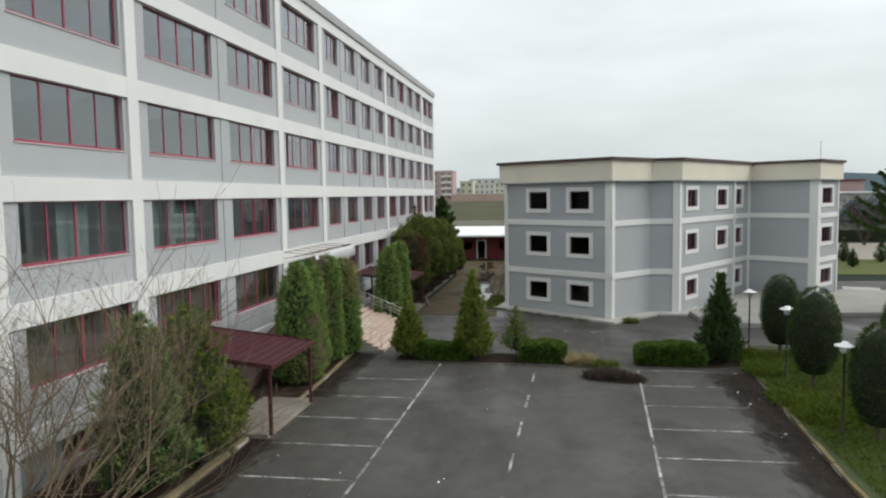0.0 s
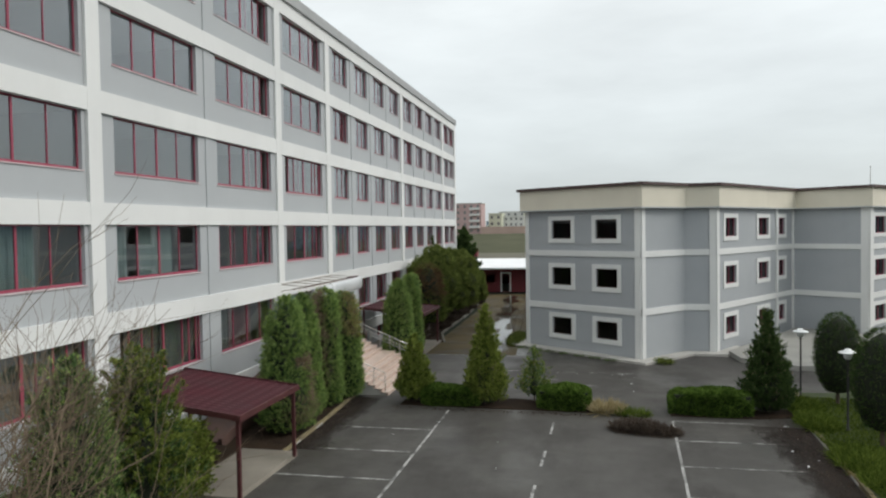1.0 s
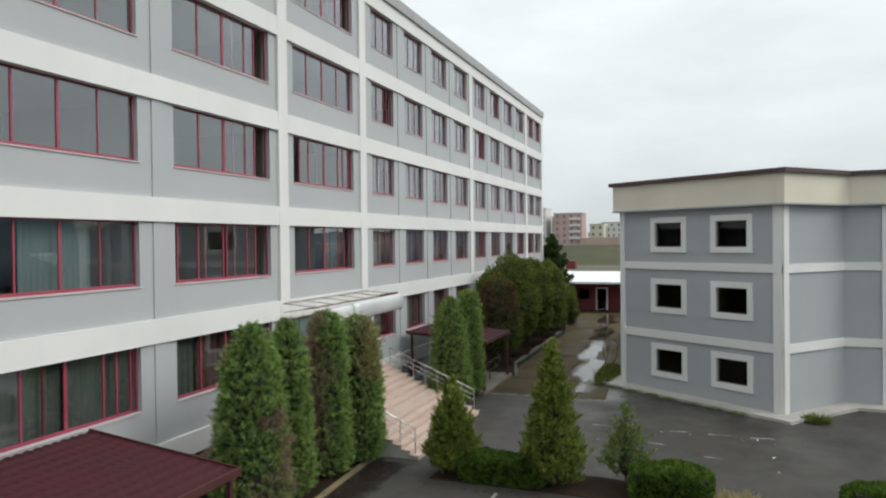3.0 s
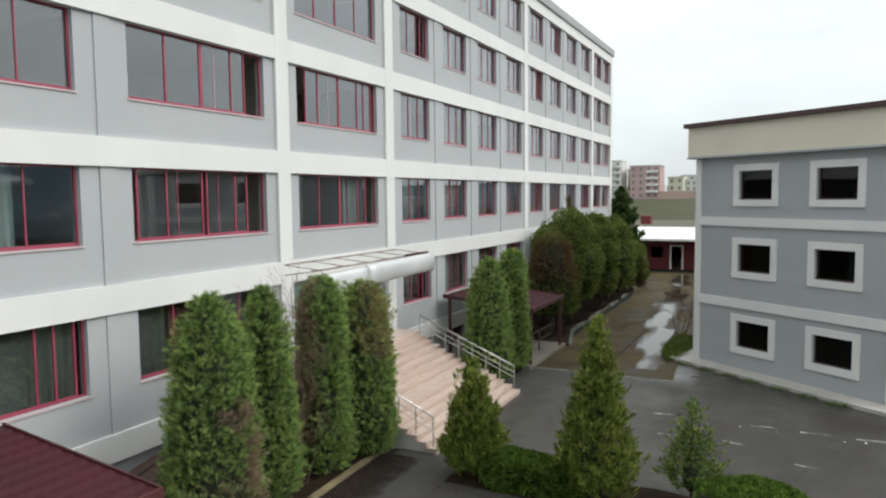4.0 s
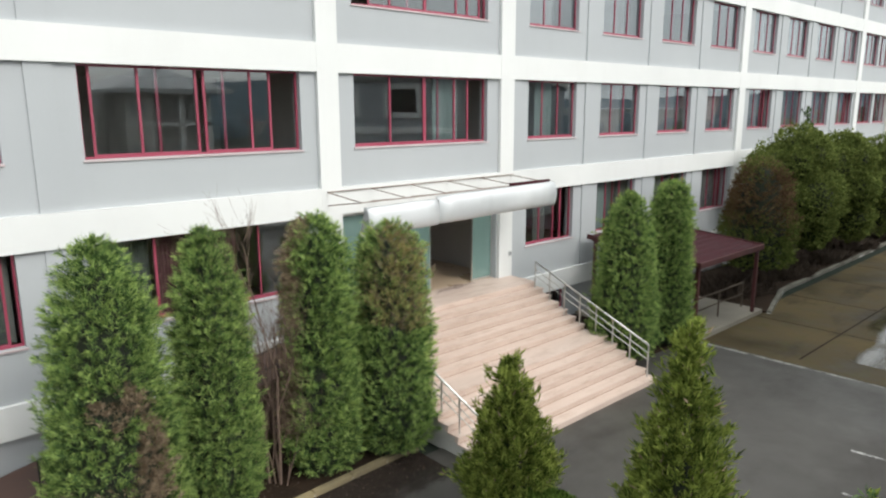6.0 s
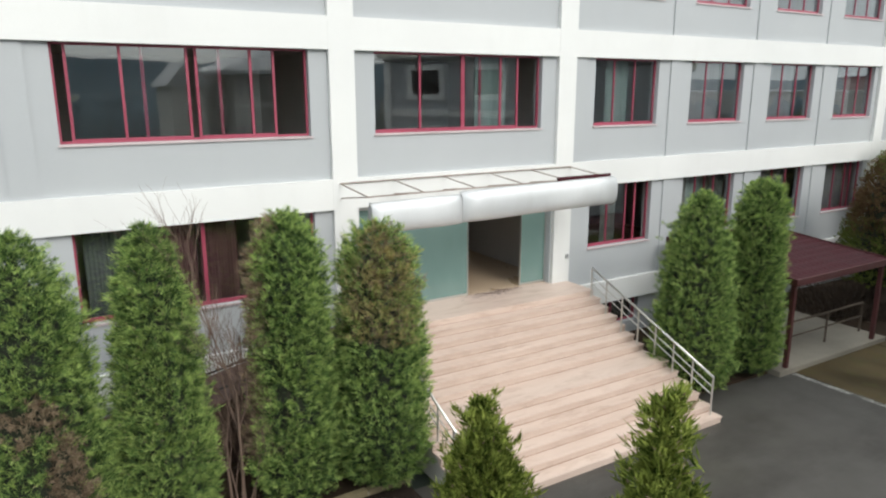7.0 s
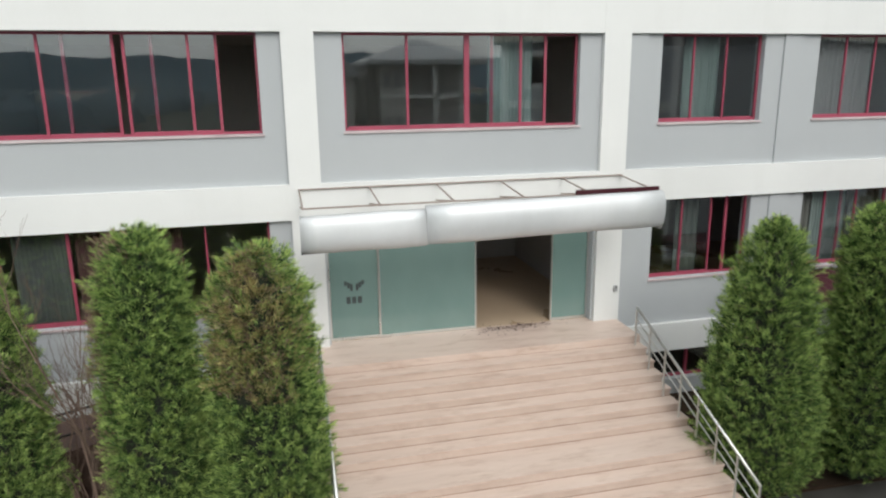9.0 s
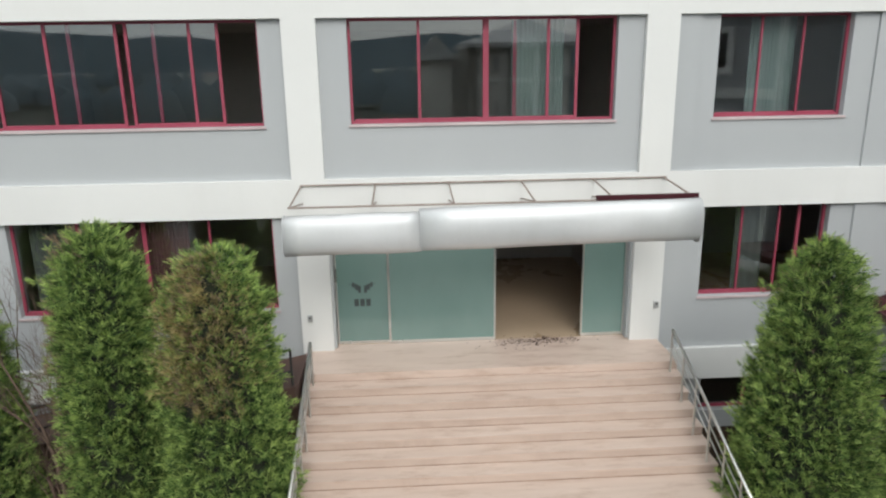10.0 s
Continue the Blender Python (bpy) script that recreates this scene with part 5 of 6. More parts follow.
def bough_conifer(at, h, reach, seed, label):
    """A ragged conifer: a leading spire and long boughs that sweep out and up."""
    g = np.random.RandomState(seed)
    x0, y0, z0 = at
    ob = thing("conifer", at, label, "conifer")
    part("trunk", Shape().rod((x0, y0, z0 - 0.1), (x0, y0, z0 + h * 0.97), 0.16, 0.03), M_BARK, ob)
    P, O = [], []
    for i in range(26):
        q = 0.28 + 0.68 * i / 26
        w = i * 2.4 + g.uniform(-0.3, 0.3)
        L = reach * (1.05 - q) * g.uniform(0.75, 1.4)
        m = int(420 * (0.4 + L / reach))
        f = g.uniform(0, 1, m) ** 0.8
        px = x0 + np.cos(w) * L * f
        py = y0 + np.sin(w) * L * f
        pz = z0 + h * q + 0.55 * L * f ** 2 - 0.1 * L * f
        sp = 0.22 * (1.1 - f)[:, None] + 0.05
        P.append(np.stack([px, py, pz], 1) + g.normal(0, 1, (m, 3)) * sp * np.array((1, 1, 0.6)))
        O.append(np.tile((np.cos(w) * 0.8, np.sin(w) * 0.8, 0.5), (m, 1)))
        part("bough", Shape().rod((x0, y0, z0 + h * q), (x0 + np.cos(w) * L * 0.9, y0 + np.sin(w) * L * 0.9, z0 + h * q + 0.3 * L), 0.035, 0.012, 5), M_BARK, ob)
    m = 1500
    f = g.uniform(0, 1, m)
    w = g.uniform(0, 6.283, m)
    P.append(np.stack([x0 + 0.5 * (1.05 - f) * np.cos(w), y0 + 0.5 * (1.05 - f) * np.sin(w), z0 + h * (0.62 + 0.38 * f)], 1))
    O.append(np.stack([np.cos(w) * 0.5, np.sin(w) * 0.5, np.full(m, 0.9)], 1))
    v, f = sprigs(np.concatenate(P), np.concatenate(O), g, 0.3, 0.06, 0.3, 0.5)
    under(new("crown", array_mesh("crown", v, f, [M_DARKCYP])), ob)


bough_conifer((-12.5, 72.6, -0.05), 7.5, 2.6, 61, "tall dark ragged conifer behind the row of trees")
bough_conifer((-14.6, 75.5, -0.05), 7.0, 2.2, 62, "ragged dark conifer beyond the office corner")


# hedges
def hedge(x0, x1, y0, y1, h, n, seed, label):
    g = np.random.RandomState(seed)
    lx, ly = x1 - x0, y1 - y0
    area = np.array([lx * ly, lx * h, lx * h, ly * h, ly * h])
    pick = g.choice(5, n, p=area / area.sum())
    u, w = g.uniform(0, 1, n), g.uniform(0, 1, n)
    pos = np.zeros((n, 3))
    out = np.zeros((n, 3))
    for k, (px, py, pz, o) in enumerate(((x0 + lx * u, y0 + ly * w, h + 0 * u, (0, 0, 1)), (x0 + lx * u, y0 + 0 * u, h * w, (0, -1, 0)), (x0 + lx * u, y1 + 0 * u, h * w, (0, 1, 0)),
                                         (x0 + 0 * u, y0 + ly * u, h * w, (-1, 0, 0)), (x1 + 0 * u, y0 + ly * u, h * w, (1, 0, 0)))):
        m = pick == k
        pos[m] = np.stack([px, py, pz], 1)[m]
        out[m] = o
    c = np.array(((x0 + x1) / 2, (y0 + y1) / 2, h * 0.4))
    q = (pos - c) / np.array((lx / 2, ly / 2, h * 0.6))
    far = np.linalg.norm(q, axis=1)
    pos = c + (pos - c) * np.minimum(1, 1.28 / np.maximum(far, 0.01))[:, None]
    bump = 0.045 * np.sin(pos[:, 0] * 3.1 + seed) + 0.02 * np.sin(pos[:, 0] * 9 + pos[:, 1] * 7)
    pos += out * (bump - np.abs(g.normal(0, 0.05, n)))[:, None]
    pos[:, 2] = np.maximum(pos[:, 2], 0.03)
    v, f = sprigs(pos, out, g, 0.095, 0.020, 0.5, 0.6)
    ob = thing("hedge", (c[0], c[1], 0), label, "hedge", "low clipped hedges")
    cr = new("leaves", array_mesh("leaves", v, f, [M_HEDGE]))
    under(cr, ob)
    # dark core painted as the shade inside the hedge
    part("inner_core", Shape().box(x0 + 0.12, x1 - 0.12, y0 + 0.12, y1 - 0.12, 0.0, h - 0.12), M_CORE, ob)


hedge(-6.3, -3.9, 29.2, 30.2, 0.75, 20000, 1, "low clipped bright green hedge between the conifers")
hedge(-1.45, 0.7, 29.2, 30.5, 0.85, 20000, 2, "low clipped green hedge block")
hedge(3.8, 6.8, 29.2, 30.4, 0.92, 26000, 3, "long clipped green hedge block by the parking bays")


# bare branches
def branches(ob, mat, at, tips, length, r0, seed, spread, depth=4, lean=(0, 0, 1), kids=4, wander=0.16):
    rg = random.Random(seed)

    def grow(s, p, d, L, r, k):
        n = 3
        for i in range(n):
            d2 = (d + Vector((rg.gauss(0, wander), rg.gauss(0, wander), rg.gauss(0.03, 0.1)))).normalized()
            q = p + d2 * L / n
            s.rod(p, q, r * (1 - 0.22 * i / n), r * (1 - 0.22 * (i + 1) / n), 5 if k > 1 else 3, False)
            if k > 0:
                for _ in range(kids if i else 1):
                    if rg.random() < 0.62:
                        o = Vector((rg.gauss(0, 1), rg.gauss(0, 1), rg.gauss(0.4, 0.6))).normalized()
                        grow(s, q, (d2 * 0.75 + o * spread).normalized(), L * rg.uniform(0.45, 0.75), r * 0.52, k - 1)
            p, d = q, d2
    for i in range(tips):
        w = 2 * math.pi * i / tips + rg.uniform(-0.3, 0.3)
        s = Shape()
        grow(s, Vector(at) + Vector((0.12 * math.cos(w), 0.12 * math.sin(w), 0)), (Vector(lean) + Vector((math.cos(w) * 0.5, math.sin(w) * 0.5, 0))).normalized(), length * rg.uniform(0.8, 1.15), r0, depth)
        part("stem", s, mat, ob)


bt = thing("bare_tree", (-10.5, 9.6, 0.06), "large leafless shrub with a mass of pale thin twigs", "tree")
branches(bt, M_TWIG, (-10.5, 9.7, 0.0), 10, 3.5, 0.030, 3, 0.65, 4, (0.05, 0.30, 1), 3)
bt = thing("bare_tree", (-9.8, 11.6, 0.06), "leafless shrub with pale arching twigs", "tree")
branches(bt, M_TWIG, (-10.1, 11.3, 0.0), 4, 2.3, 0.020, 4, 0.65, 3, (0.2, 0.5, 0.75), 3)
bt = thing("bare_tree", (-10.1, 7.8, 0.06), "leafless shrub with long arching brown twigs", "tree")
branches(bt, M_TWIG, (-10.1, 7.8, 0.0), 6, 3.8, 0.026, 5, 0.55, 3, (0.15, 0.55, 0.8), 3)
bt = thing("bare_bush", (-10.3, 27.5, 0.06), "leafless reddish bush between the cypresses", "bush")
branches(bt, M_REDTWIG, (-10.3, 27.42, 0.0), 3, 2.05, 0.028, 6, 0.42, 4, (-0.5, 0.2, 4.0), 3, 0.09)
branches(bt, M_REDTWIG, (-10.2, 27.5, 0.0), 3, 1.1, 0.014, 9, 0.4, 3, (-0.2, 0.4, 4.0), 4, 0.08)

# dry grass, heap of cuttings
def blades(n, x, y, rx, ry, h, seed, mat, name, label, cat, z=0.0, wild=0.5):
    g = np.random.RandomState(seed)
    w, q = g.uniform(0, 6.283, n), np.sqrt(g.uniform(0, 1, n))
    pos = np.stack([x + rx * q * np.cos(w), y + ry * q * np.sin(w), np.full(n, z) + (1 - q) * h * 0.35 * g.uniform(0, 1, n)], 1)
    out = np.stack([np.cos(w) * 0.7, np.sin(w) * 0.7, np.full(n, 0.3)], 1)
    v, f = sprigs(pos, out, g, h, h * 0.05, 0.5, wild)
    v[:, 2] = np.maximum(v[:, 2], 0.01)
    return tagged(new(name, array_mesh(name, v, f, [mat])), label, cat, kind="stuff")


blades(520, 1.3, 29.3, 0.6, 0.4, 0.48, 81, M_DRY, "dry_grass", "tuft of dry straw-coloured grass beside the hedge", "dry grass")
blades(500, 2.3, 29.0, 0.6, 0.4, 0.3, 82, M_GRASS, "grass_tuft", "small fresh green grass tuft beside the hedge", "grass")
blades(4200, 2.35, 27.05, 0.85, 0.5, 0.33, 83, M_HEAP, "cuttings_heap", "flat dark heap of dead garden cuttings on asphalt", "heap", 0.02, 1.8)
blades(2200, 3.1, 26.75, 0.7, 0.4, 0.28, 86, M_HEAP, "cuttings_heap", "thin edge of the dark cuttings heap on asphalt", "heap", 0.01, 1.8)
blades(420, 4.5, 39.7, 0.32, 0.25, 0.34, 84, M_BROADLEAF, "weeds", "low weeds at the annex corner", "weeds")
blades(4200, -4.15, 46.6, 0.5, 2.6, 0.28, 85, M_BROADLEAF, "weeds", "dark low weeds beside the puddle", "weeds")
# dark blades added to deepen the shade under the lane trees
for i, y in enumerate((47.5, 51.5, 55.5, 59.5, 63.5, 68.0)):
    blades(3800, -11.3, y, 1.5, 2.3, 0.34, 140 + i, M_HEAP, "undergrowth", "dark blades added for crown shade beneath the row of trees", "undergrowth", 0.07)
g_ = np.random.RandomState(90)
n_ = 130000
gx, gy = 8.15 + np.abs(g_.normal(0, 5.0, n_)), g_.uniform(5, 32.5, n_)
ok = (gy < 33.0 - (gx - 8) * 0.05) & (gx > 8.25)
pp = np.stack([gx, gy, np.full(n_, 0.09)], 1)[ok]
v_, f_ = sprigs(pp, np.tile((0, 0, 1.0), (len(pp), 1)), g_, 0.11, 0.009, 0.8, 0.5)
tagged(new("lawn_grass", array_mesh("lawn_grass", v_, f_, [M_GRASS])), "long uneven wet green lawn grass", "grass", kind="stuff")
for i, (x, y, rx, ry) in enumerate(((8.9, 24.3, 0.9, 1.6), (9.2, 22.5, 1.0, 1.2), (8.8, 28.6, 0.6, 1.2), (9.0, 31.0, 0.6, 1.0), (11.5, 24.0, 1.2, 1.2))):
    blades(2600, x, y, rx, ry, 0.28, 91 + i, M_GRASS, "grass_clump", "taller green clump of lawn grass", "grass", 0.09)


# small fittings by the entrance
for y, z in ((36.95, 2.55), (30.62, 2.5)):
    ob = thing("door_bell", (-13.18, y, z), "small grey box fixed to the white column", "fitting", "column fittings")
    part("box", Shape().box(-13.195, -13.15, y - 0.04, y + 0.04, z, z + 0.12), M_PARAPET, ob)
    part("button", Shape().box(-13.15, -13.14, y - 0.015, y + 0.015, z + 0.07, z + 0.1), M_BLACK, ob)

# dried mud before the open door, scraps of paper, weeds along the annex
g4 = np.random.RandomState(44)
mp = np.concatenate([np.stack([g4.normal(-13.1, 0.12, 26), g4.normal(34.3, 0.2, 26), np.full(26, 1.9195)], 1), np.stack([g4.normal(-13.33, 0.10, 260), g4.normal(34.75, 0.42, 260), np.full(260, 1.9225)], 1)])
mv, mf = sprigs(mp, np.tile((0.0, 0.0, 0.01), (len(mp), 1)), g4, 0.055, 0.022, 0.0, 0.4)
mv[:, 2] = np.clip(mv[:, 2], 1.9215, 1.926)
tagged(new("dried_mud", array_mesh("dried_mud", mv, mf, [M_RAMP])), "crumbs of dried mud before the open door", "mud", kind="stuff")
wp = np.stack([np.concatenate([g4.uniform(6.6, 7.8, 14), g4.uniform(-8, 6, 12), g4.uniform(-3.5, 4, 10)]), np.concatenate([g4.uniform(18, 29, 14), g4.uniform(14, 28, 12), g4.uniform(31.5, 37, 10)]), np.full(36, 0.006)], 1)
wv, wf = sprigs(wp, np.tile((0.0, 0.0, 0.02), (36, 1)), g4, 0.13, 0.045, 0.0, 0.4)
wv[:, 2] = np.clip(wv[:, 2], 0.006, 0.05)
tagged(new("paper_scraps", array_mesh("paper_scraps", wv, wf, [M_LAMPWHITE])), "small white scraps of litter on the asphalt", "litter", kind="stuff")
for i in range(7):
    f = 0.06 + 0.13 * i
    blades(160, -3.28 + 6.64 * f - 0.55, 44.67 - 4.54 * f - 0.81, 0.35, 0.22, 0.16, 120 + i, M_HEDGE, "weeds", "low weeds at the foot of the annex wall", "weeds")
bt = thing("bare_bush", (-4.5, 49.3, 0.0), "small leafless bush beside the puddle", "bush")
branches(bt, M_BARK, (-4.5, 49.3, 0.0), 6, 1.3, 0.018, 8, 0.7, 3, (0, 0, 1), 3)

# ---- lawn lamps ----
def street_lamp(x, y):
    ob = thing("garden_lamp", (x, y, 0.1), "slim dark lamp post with a flat white cap", "lamp", "lawn lamps")
    part("pole", Shape().lathe((x, y, 0.05), [(0.07, 0), (0.07, 0.12), (0.04, 0.16), (0.035, 2.55), (0.05, 2.6)], 10), M_BLACK, ob, "", True)
    part("lantern", Shape().lathe((x, y, 2.65), [(0.07, 0), (0.13, 0.05), (0.15, 0.18), (0.12, 0.22)], 12), M_LAMPWHITE, ob, "", True)
    part("cap", Shape().lathe((x, y, 2.86), [(0.29, 0), (0.31, 0.015), (0.26, 0.05), (0.12, 0.09), (0.09, 0.15)], 20), M_LAMPWHITE, ob, "flat white disc cap", True)


for x, y in ((9.3, 32.6), (9.5, 27.7), (9.1, 20.85)):
    street_lamp(x, y)

# ---- red building at the end of the lane ----
red = thing("red_building", (-6, 84, 0), "low dark red building with a white sheet roof", "building")
part("wall", wall_cells(Shape(), wall_frame((-14, 80), (1, 0)), -0.25, 0, 0, 14.5, 0, 2.85, [(2.6, 3.7, 1.1, 2.1), (4.4, 5.3, 0.05, 2.15), (7, 8.4, 1.1, 2.1)]), M_BRICKRED, red)
part("wall", Shape().box(-14, -13.8, 80.26, 92, 0, 2.85), M_BRICKRED, red)
part("wall", Shape().box(-13.8, 0.5, 91.8, 92, 0, 2.85), M_BRICKRED, red)
part("wall", Shape().box(0.3, 0.5, 80.26, 91.79, 0, 2.85), M_BRICKRED, red)
part("floor_slab", Shape().box(-13.8, 0.3, 80.3, 91.8, 0.0, 0.06), M_INNER_FLOOR, red)
s = Shape()
s.v = [(-15, 78.2, 2.75), (1.5, 78.2, 2.75), (1.5, 93, 3.15), (-15, 93, 3.15), (-15, 78.2, 2.93), (1.5, 78.2, 2.93), (1.5, 93, 3.33), (-15, 93, 3.33)]
s.f = [(3, 2, 1, 0), (4, 5, 6, 7), (0, 1, 5, 4), (1, 2, 6, 5), (2, 3, 7, 6), (3, 0, 4, 7)]
s.mi = [0] * 6
part("roof", s, M_ROOFWHITE, red, "white sheet roof with deep eaves")
part("door_frame", Shape().box(-9.7, -9.55, 79.9, 80.02, 0.05, 2.3).box(-8.65, -8.5, 79.9, 80.02, 0.05, 2.3).box(-9.55, -8.65, 79.902, 80.018, 2.15, 2.3), M_WHITE, red, "white door frame")


# ---- far town, hills ----
def apartment(x, y, w, d, h, mat, floors, cols, label, base=-0.06, trim=None):
    ob = thing("apartment_block", (x, y, base), label, "building", "far apartment blocks")
    part("wall", Shape().box(x - w / 2, x + w / 2, y, y + d, base - 0.2, base + h), mat, ob)
    part("roof", Shape().box(x - w / 2 - 0.3, x + w / 2 + 0.3, y - 0.3, y + d + 0.3, base + h, base + h + 0.4), trim or mat, ob)
    fh = h / floors
    for k in range(floors):
        for c in range(cols):
            xc = x - w / 2 + w * (c + 0.5) / cols
            z = base + k * fh + 0.9
            part("window", Shape().box(xc - w / cols * 0.17, xc + w / cols * 0.17, y - 0.08, y - 0.01, z, z + fh * 0.45), M_DARKWIN, ob)
        if trim and k:
            z = base + k * fh
            part("balcony", Shape().box(x + w * 0.06, x + w * 0.44, y - 1.4, y - 0.09, z - 0.1, z + 0.95), trim, ob, "white balcony")


bank = Shape()
bank.v = [(-330, 205, -0.05), (120, 205, -0.05), (120, 292, 4.75), (-330, 292, 4.75), (120, 460, 5.0), (-330, 460, 5.0), (120, 520, -0.05), (-330, 520, -0.05)]
bank.f = [(0, 1, 2, 3), (3, 2, 4, 5), (5, 4, 6, 7)]
bank.mi = [0, 0, 0]
structure("ground", bank, M_BANK, "gently rising grassy bank below the far town", "ground")
apartment(-71.8, 320, 9.4, 12, 16.6, M_APT_A, 6, 3, "pale six-storey apartment block with white balconies", 4.8, M_APT_A)
apartment(-65.4, 332, 2.8, 12, 13.0, M_APT_C, 5, 1, "narrow cream apartment block far behind", 4.8)
apartment(-57.1, 320, 12.6, 12, 14.2, M_APT_B, 5, 4, "pink apartment block with white balconies", 4.8, M_APT_A)
apartment(-46.8, 338, 6.5, 12, 9.4, M_APT_C, 3, 2, "low cream house on the far bank", 4.8)
apartment(-38.5, 345, 10, 10, 8.2, M_APT_A, 3, 4, "low white house on the far bank", 4.8)
apartment(-30.0, 350, 8, 10, 9.2, M_APT_C, 3, 3, "low cream house on the far bank", 4.8)
apartment(-46.0, 420, 20, 12, 12.0, M_APT_A, 4, 5, "white apartment block far behind", 5.0)
tagged(part("far_wall", Shape().box(-49.5, -18, 312, 313, 4.6, 8.0), M_PEACH), "long low peach-coloured wall below the far houses", "wall")
rg = random.Random(12)
for i in range(34):
    x = rg.uniform(-260, 60)
    y = rg.uniform(540, 900)
    h = rg.choice((6, 9, 12, 15, 18)) * y / 420
    w = rg.uniform(10, 22)
    apartment(x, y, w, 14, h * 0.5, rg.choice((M_APT_A, M_APT_A, M_APT_B, M_APT_C)), 4, 4, "distant town block with haze paled into its colours")
ob = thing("far_shed", (92, 200, -0.06), "long low shed with a white roof beyond the annex", "building", "far sheds")
part("wall", Shape().box(72, 118, 200, 212, -0.06, 6.5), M_CONC, ob)
part("roof", Shape().box(71.5, 118.5, 199.5, 212.5, 6.5, 7.0), M_ROOFWHITE, ob)
ob = thing("far_shed", (96, 250, -0.06), "dull pink block behind the white-roofed shed", "building", "far sheds")
part("wall", Shape().box(91.5, 100, 250, 262, -0.06, 10.4), M_APT_B, ob)
part("roof", Shape().box(91, 100.5, 249.5, 262.5, 10.4, 10.9), M_BRICKRED, ob)
structure("field", Shape().prism([(-120, 111), (20, 111), (20, 160), (-120, 160)], -0.055, -0.02), M_MEADOW, "green meadow behind the red building", "field")
structure("field", Shape().prism([(-160, 161), (40, 161), (40, 204), (-160, 204)], -0.055, -0.02), M_STUBBLE, "grey stubble field below the far town", "field")
tagged(part("fence_wall", Shape().box(-80, 20, 110, 110.3, -0.06, 1.8), M_CONC), "long low concrete boundary wall across the field", "wall")
ob = thing("red_container", (-29.5, 178, -0.06), "dull red shipping container in the field", "container")
part("body", Shape().box(-31.2, -29.0, 178, 180.4, -0.06, 1.9), M_BRICKRED, ob)
bough_conifer((35.2, 78.6, -0.06), 10.4, 4.6, 63, "tall dark spreading conifer beyond the annex")
bt = thing("bare_tree", (41, 100, -0.06), "leafless purple-brown tree beyond the annex", "tree")
branches(bt, M_HEAP, (41, 100, 0.0), 7, 3.6, 0.06, 12, 0.65, 4, (0, 0, 1.2), 4)
for x, y, h in ((29.9, 77.0, 2.5), (28.5, 71.0, 1.8), (33.3, 76.4, 2.4)):
    me = crown_mesh("crown", h, h * 0.3, cone_profile, 3500, 0.2, [M_DARKCYP, M_DEAD], int(x * 3), 0.2, dead_none, 0.1, 0.8, 0.7)
    conifer("conifer", (x, y, 0.0), me, "small dark conifer beyond the annex", "conifer", "small far conifers", h * 0.7, 0.06)
hedge(36, 66, 107.6, 109.2, 1.8, 9000, 4, "long dark boundary hedge beyond the annex")
structure("lawn", Shape().prism([(23.5, 64.8), (45, 65.2), (47, 79.4), (26.5, 79.4)], -0.05, 0.03), M_MEADOW, "rough grass plot beyond the annex", "lawn")
structure("pavement", Shape().prism([(26.5, 79.45), (47, 79.45), (62, 104), (33, 104)], -0.05, 0.02), M_PAVING, "pale gravel path beyond the annex", "path")

# fallen leaves along the kerbs
g3 = np.random.RandomState(33)
lx = np.concatenate([g3.normal(-8.95, 0.25, 900), g3.normal(7.55, 0.25, 900), g3.uniform(-12.8, -9.8, 1800), g3.uniform(-7.4, 0.8, 600)])
ly = np.concatenate([g3.uniform(12, 30, 900), g3.uniform(14, 30, 900), g3.uniform(23, 30.2, 1800), g3.normal(28.75, 0.12, 600)])
lz = np.concatenate([np.full(1800, 0.009), np.full(1800, 0.075), np.full(600, 0.006)])
keep = ~((lx > -9.2) & (lx < -8.6) & (ly > 18.3) & (ly < 22.95))
lp = np.stack([lx, ly, lz], 1)[keep]
lv, lf = sprigs(lp, np.tile((0.0, 0.0, 0.02), (len(lp), 1)), g3, 0.055, 0.02, 0.0, 0.35)
lv[:, 2] = np.clip(lv[:, 2], 0.004, 0.16)
tagged(new("leaf_litter", array_mesh("leaf_litter", lv, lf, [M_HEAP])), "scattered damp brown fallen leaves along the kerbs", "leaves", kind="stuff")

# fields, sheds and tree belts on the open east side
g2 = np.random.RandomState(7)
bx, by = 62 + 640 * g2.uniform(0, 1, 2600) ** 1.6, g2.uniform(-500, 560, 2600)
row = np.round(by / 45) * 45 + g2.normal(0, 5, 2600)
bp = np.stack([bx, np.where(g2.uniform(0, 1, 2600) < 0.7, row, by), np.zeros(2600)], 1)
bv, bf = [], []
hh = g2.uniform(2.5, 6.5, 2600)
ww = hh * g2.uniform(0.5, 0.9, 2600)
ring = np.array([(1, 0, 0.15), (0, 1, 0.15), (-1, 0, 0.15), (0, -1, 0.15), (0.75, 0.5, 0.65), (-0.5, 0.75, 0.65), (-0.5, -0.75, 0.65), (0.1, 0, 1.0)])
bv = (bp[:, None, :] + ring[None] * np.stack([ww, ww, hh], 1)[:, None, :]).reshape(-1, 3)
bf = (np.arange(2600)[:, None, None] * 8 + np.array([(0, 1, 4), (1, 5, 4), (1, 2, 5), (2, 6, 5), (2, 3, 6), (3, 0, 6), (0, 4, 6), (4, 5, 7), (5, 6, 7), (6, 4, 7)])[None]).reshape(-1, 3)
# the hill colour puts the same haze onto the tree belts
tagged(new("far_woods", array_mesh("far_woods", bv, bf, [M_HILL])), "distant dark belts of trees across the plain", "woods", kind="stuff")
hr = random.Random(31)
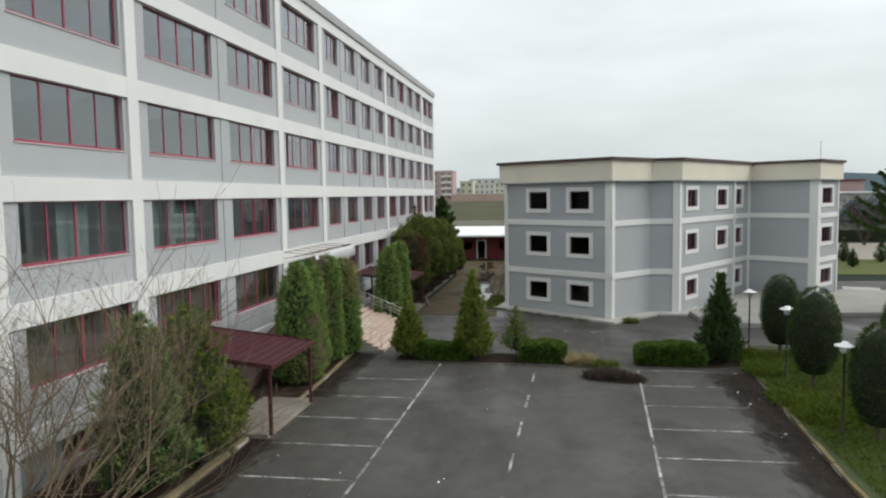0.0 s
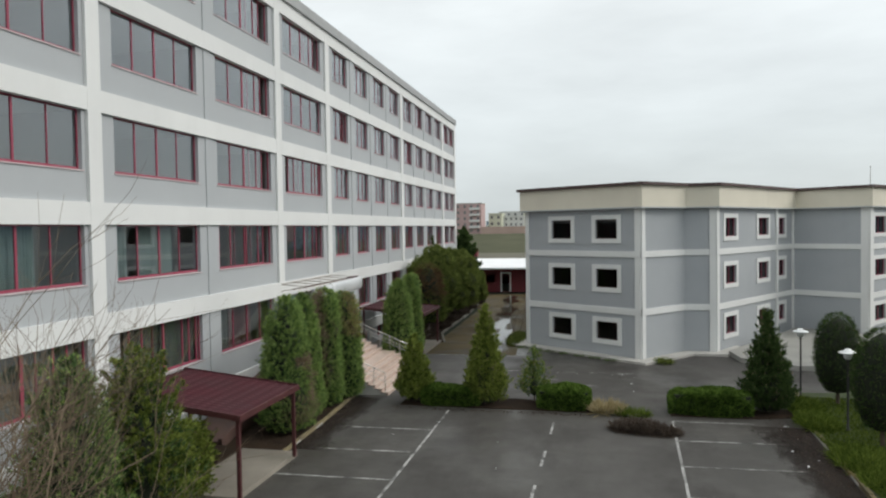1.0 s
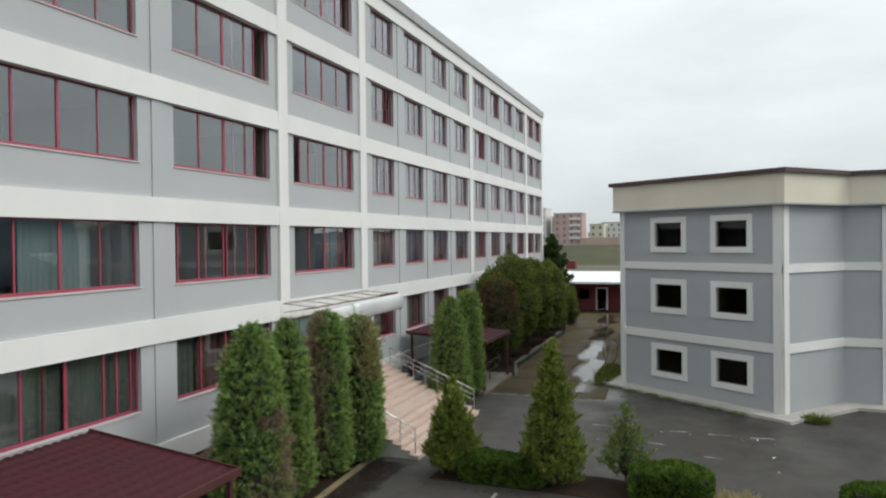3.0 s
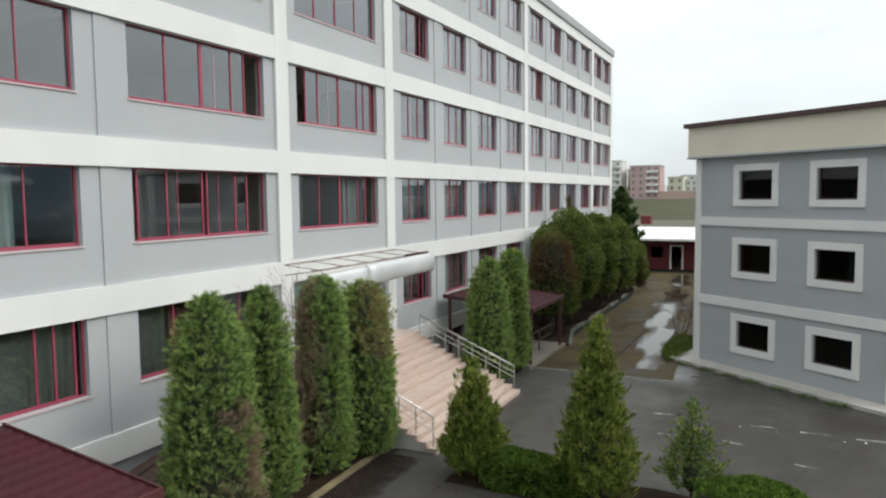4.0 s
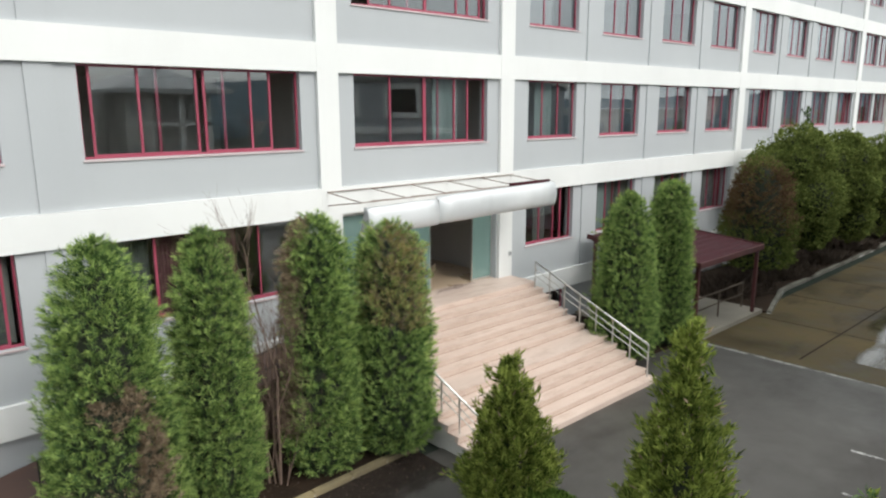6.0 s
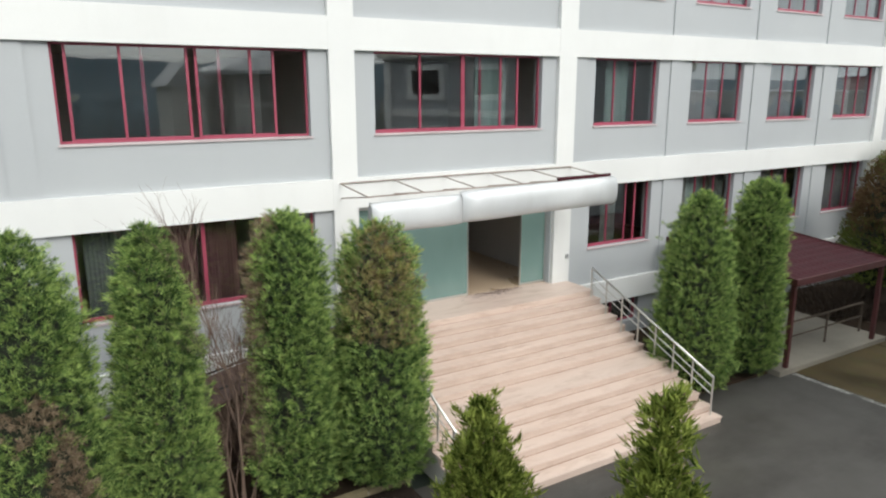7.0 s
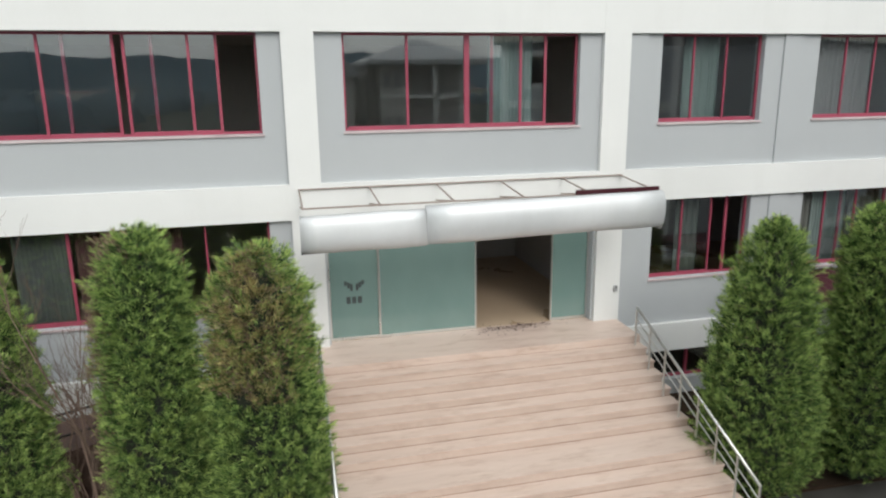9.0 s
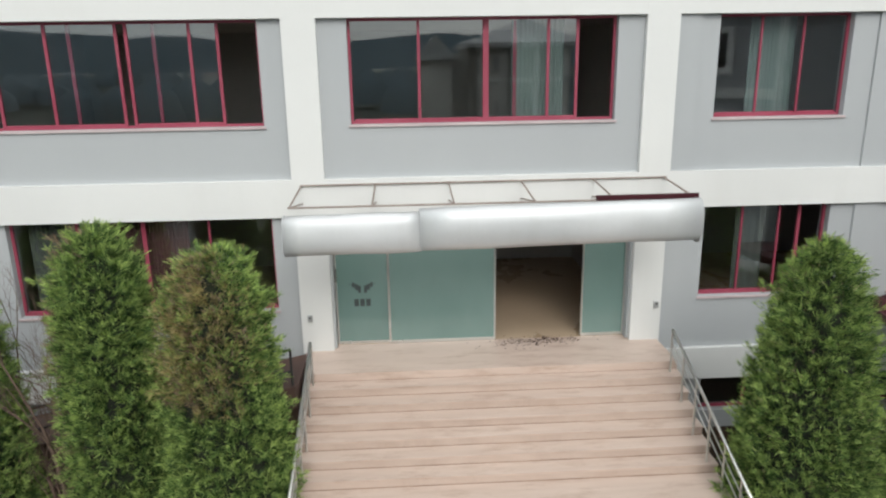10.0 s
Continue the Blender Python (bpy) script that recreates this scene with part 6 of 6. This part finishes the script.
for i in range(26):
    x, y, w, h = hr.uniform(95, 420), hr.uniform(-160, 190), hr.uniform(8, 26), hr.uniform(2.6, 5.5)
    ob = thing("far_house", (x, y, -0.06), "pale low house far across the plain", "building", "far houses")
    part("wall", Shape().box(x, x + 9, y - w / 2, y + w / 2, -0.06, h), hr.choice((M_APT_A, M_APT_C, M_CONC)), ob)
    part("roof", Shape().box(x - 0.5, x + 9.5, y - w / 2 - 0.5, y + w / 2 + 0.5, h, h + 0.5), hr.choice((M_ROOFWHITE, M_CONC, M_APT_B)), ob)
# house across the lawn, mirrored in the office windows
house = thing("house", (25, 38.5, -0.05), "grey two-storey house with wide eaves and a deep dark porch", "house")
part("wall", Shape().box(23, 31, 36.8, 44, -0.05, 8.0), M_CONC, house)
bay = part("bay", Shape().box(21, 22.99, 37.4, 39.2, -0.05, 7.98), M_CONC, house, "pale narrow bay with paired windows")
for z in (1.3, 3.6, 6.5):
    for y in (37.85, 38.55):
        part("window", Shape().box(20.95, 20.99, y - 0.16, y + 0.16, z, z + 0.95), M_DARKWIN, bay)
part("band", Shape().box(20.9, 20.995, 37.3, 39.3, 5.8, 6.02), M_APT_A, bay)
part("porch_floor", Shape().box(21.1, 22.99, 39.21, 43.4, 5.78, 6.0), M_APT_A, house)
part("porch_floor", Shape().box(21.1, 22.99, 39.21, 43.4, 2.78, 3.0), M_CONC, house)
part("porch_wall", Shape().box(22.85, 22.99, 39.22, 43.4, -0.05, 7.98), M_INNER, house, "dark porch wall")
for y in (41.2, 43.2):
    part("porch_column", Shape().box(21.1, 21.45, y - 0.17, y + 0.17, -0.05, 7.98), M_APT_A, house)
s = Shape()
s.v = [(20.3, 36.5, 8.0), (31.7, 36.5, 8.0), (31.7, 44.7, 8.0), (20.3, 44.7, 8.0), (20.3, 36.5, 8.3), (31.7, 36.5, 8.3), (31.7, 44.7, 8.3), (20.3, 44.7, 8.3), (23.8, 40.6, 9.9), (28.2, 40.6, 9.9)]
s.f = [(3, 2, 1, 0), (0, 1, 5, 4), (1, 2, 6, 5), (2, 3, 7, 6), (3, 0, 4, 7), (4, 5, 9, 8), (5, 6, 9), (6, 7, 8, 9), (7, 4, 8)]
s.mi = [0] * 9
part("roof", s, M_PARAPET, house, "weathered grey hipped roof")
part("wing", Shape().box(21, 27, 33.4, 35.6, -0.05, 7.2), M_CONC, house)
part("wing", Shape().box(23.6, 27, 35.61, 36.79, -0.05, 7.6), M_CONC, house)
s = Shape()
s.v = [(20.7, 33.0, 7.2), (20.7, 36.0, 7.2), (20.7, 34.5, 8.85), (27.3, 33.0, 7.2), (27.3, 36.0, 7.2), (27.3, 34.5, 8.85)]
s.f = [(0, 2, 1), (3, 4, 5), (0, 1, 4, 3), (0, 3, 5, 2), (1, 2, 5, 4)]
s.mi = [0] * 5
part("roof", s, M_PARAPET, house, "weathered grey gable roof")

# hills round the plain, with haze put into their colour
hs = Shape()
n = 180
for i in range(n):
    w = 2 * math.pi * i / n
    r = 2200
    east = max(0, math.cos(w - 0.1))
    h = 16 + (85 + 75 * noise.noise((math.cos(w) * 3, math.sin(w) * 3, 1)) + 25 * noise.noise((math.cos(w) * 11, math.sin(w) * 11, 4))) * (0.2 + 0.8 * east)
    hs.v += [(r * math.cos(w), r * math.sin(w), -5), (r * 1.08 * math.cos(w), r * 1.08 * math.sin(w), max(6, h))]
for i in range(n):
    j = (i + 1) % n
    hs.f.append((2 * i, 2 * i + 1, 2 * j + 1, 2 * j))
    hs.mi.append(0)
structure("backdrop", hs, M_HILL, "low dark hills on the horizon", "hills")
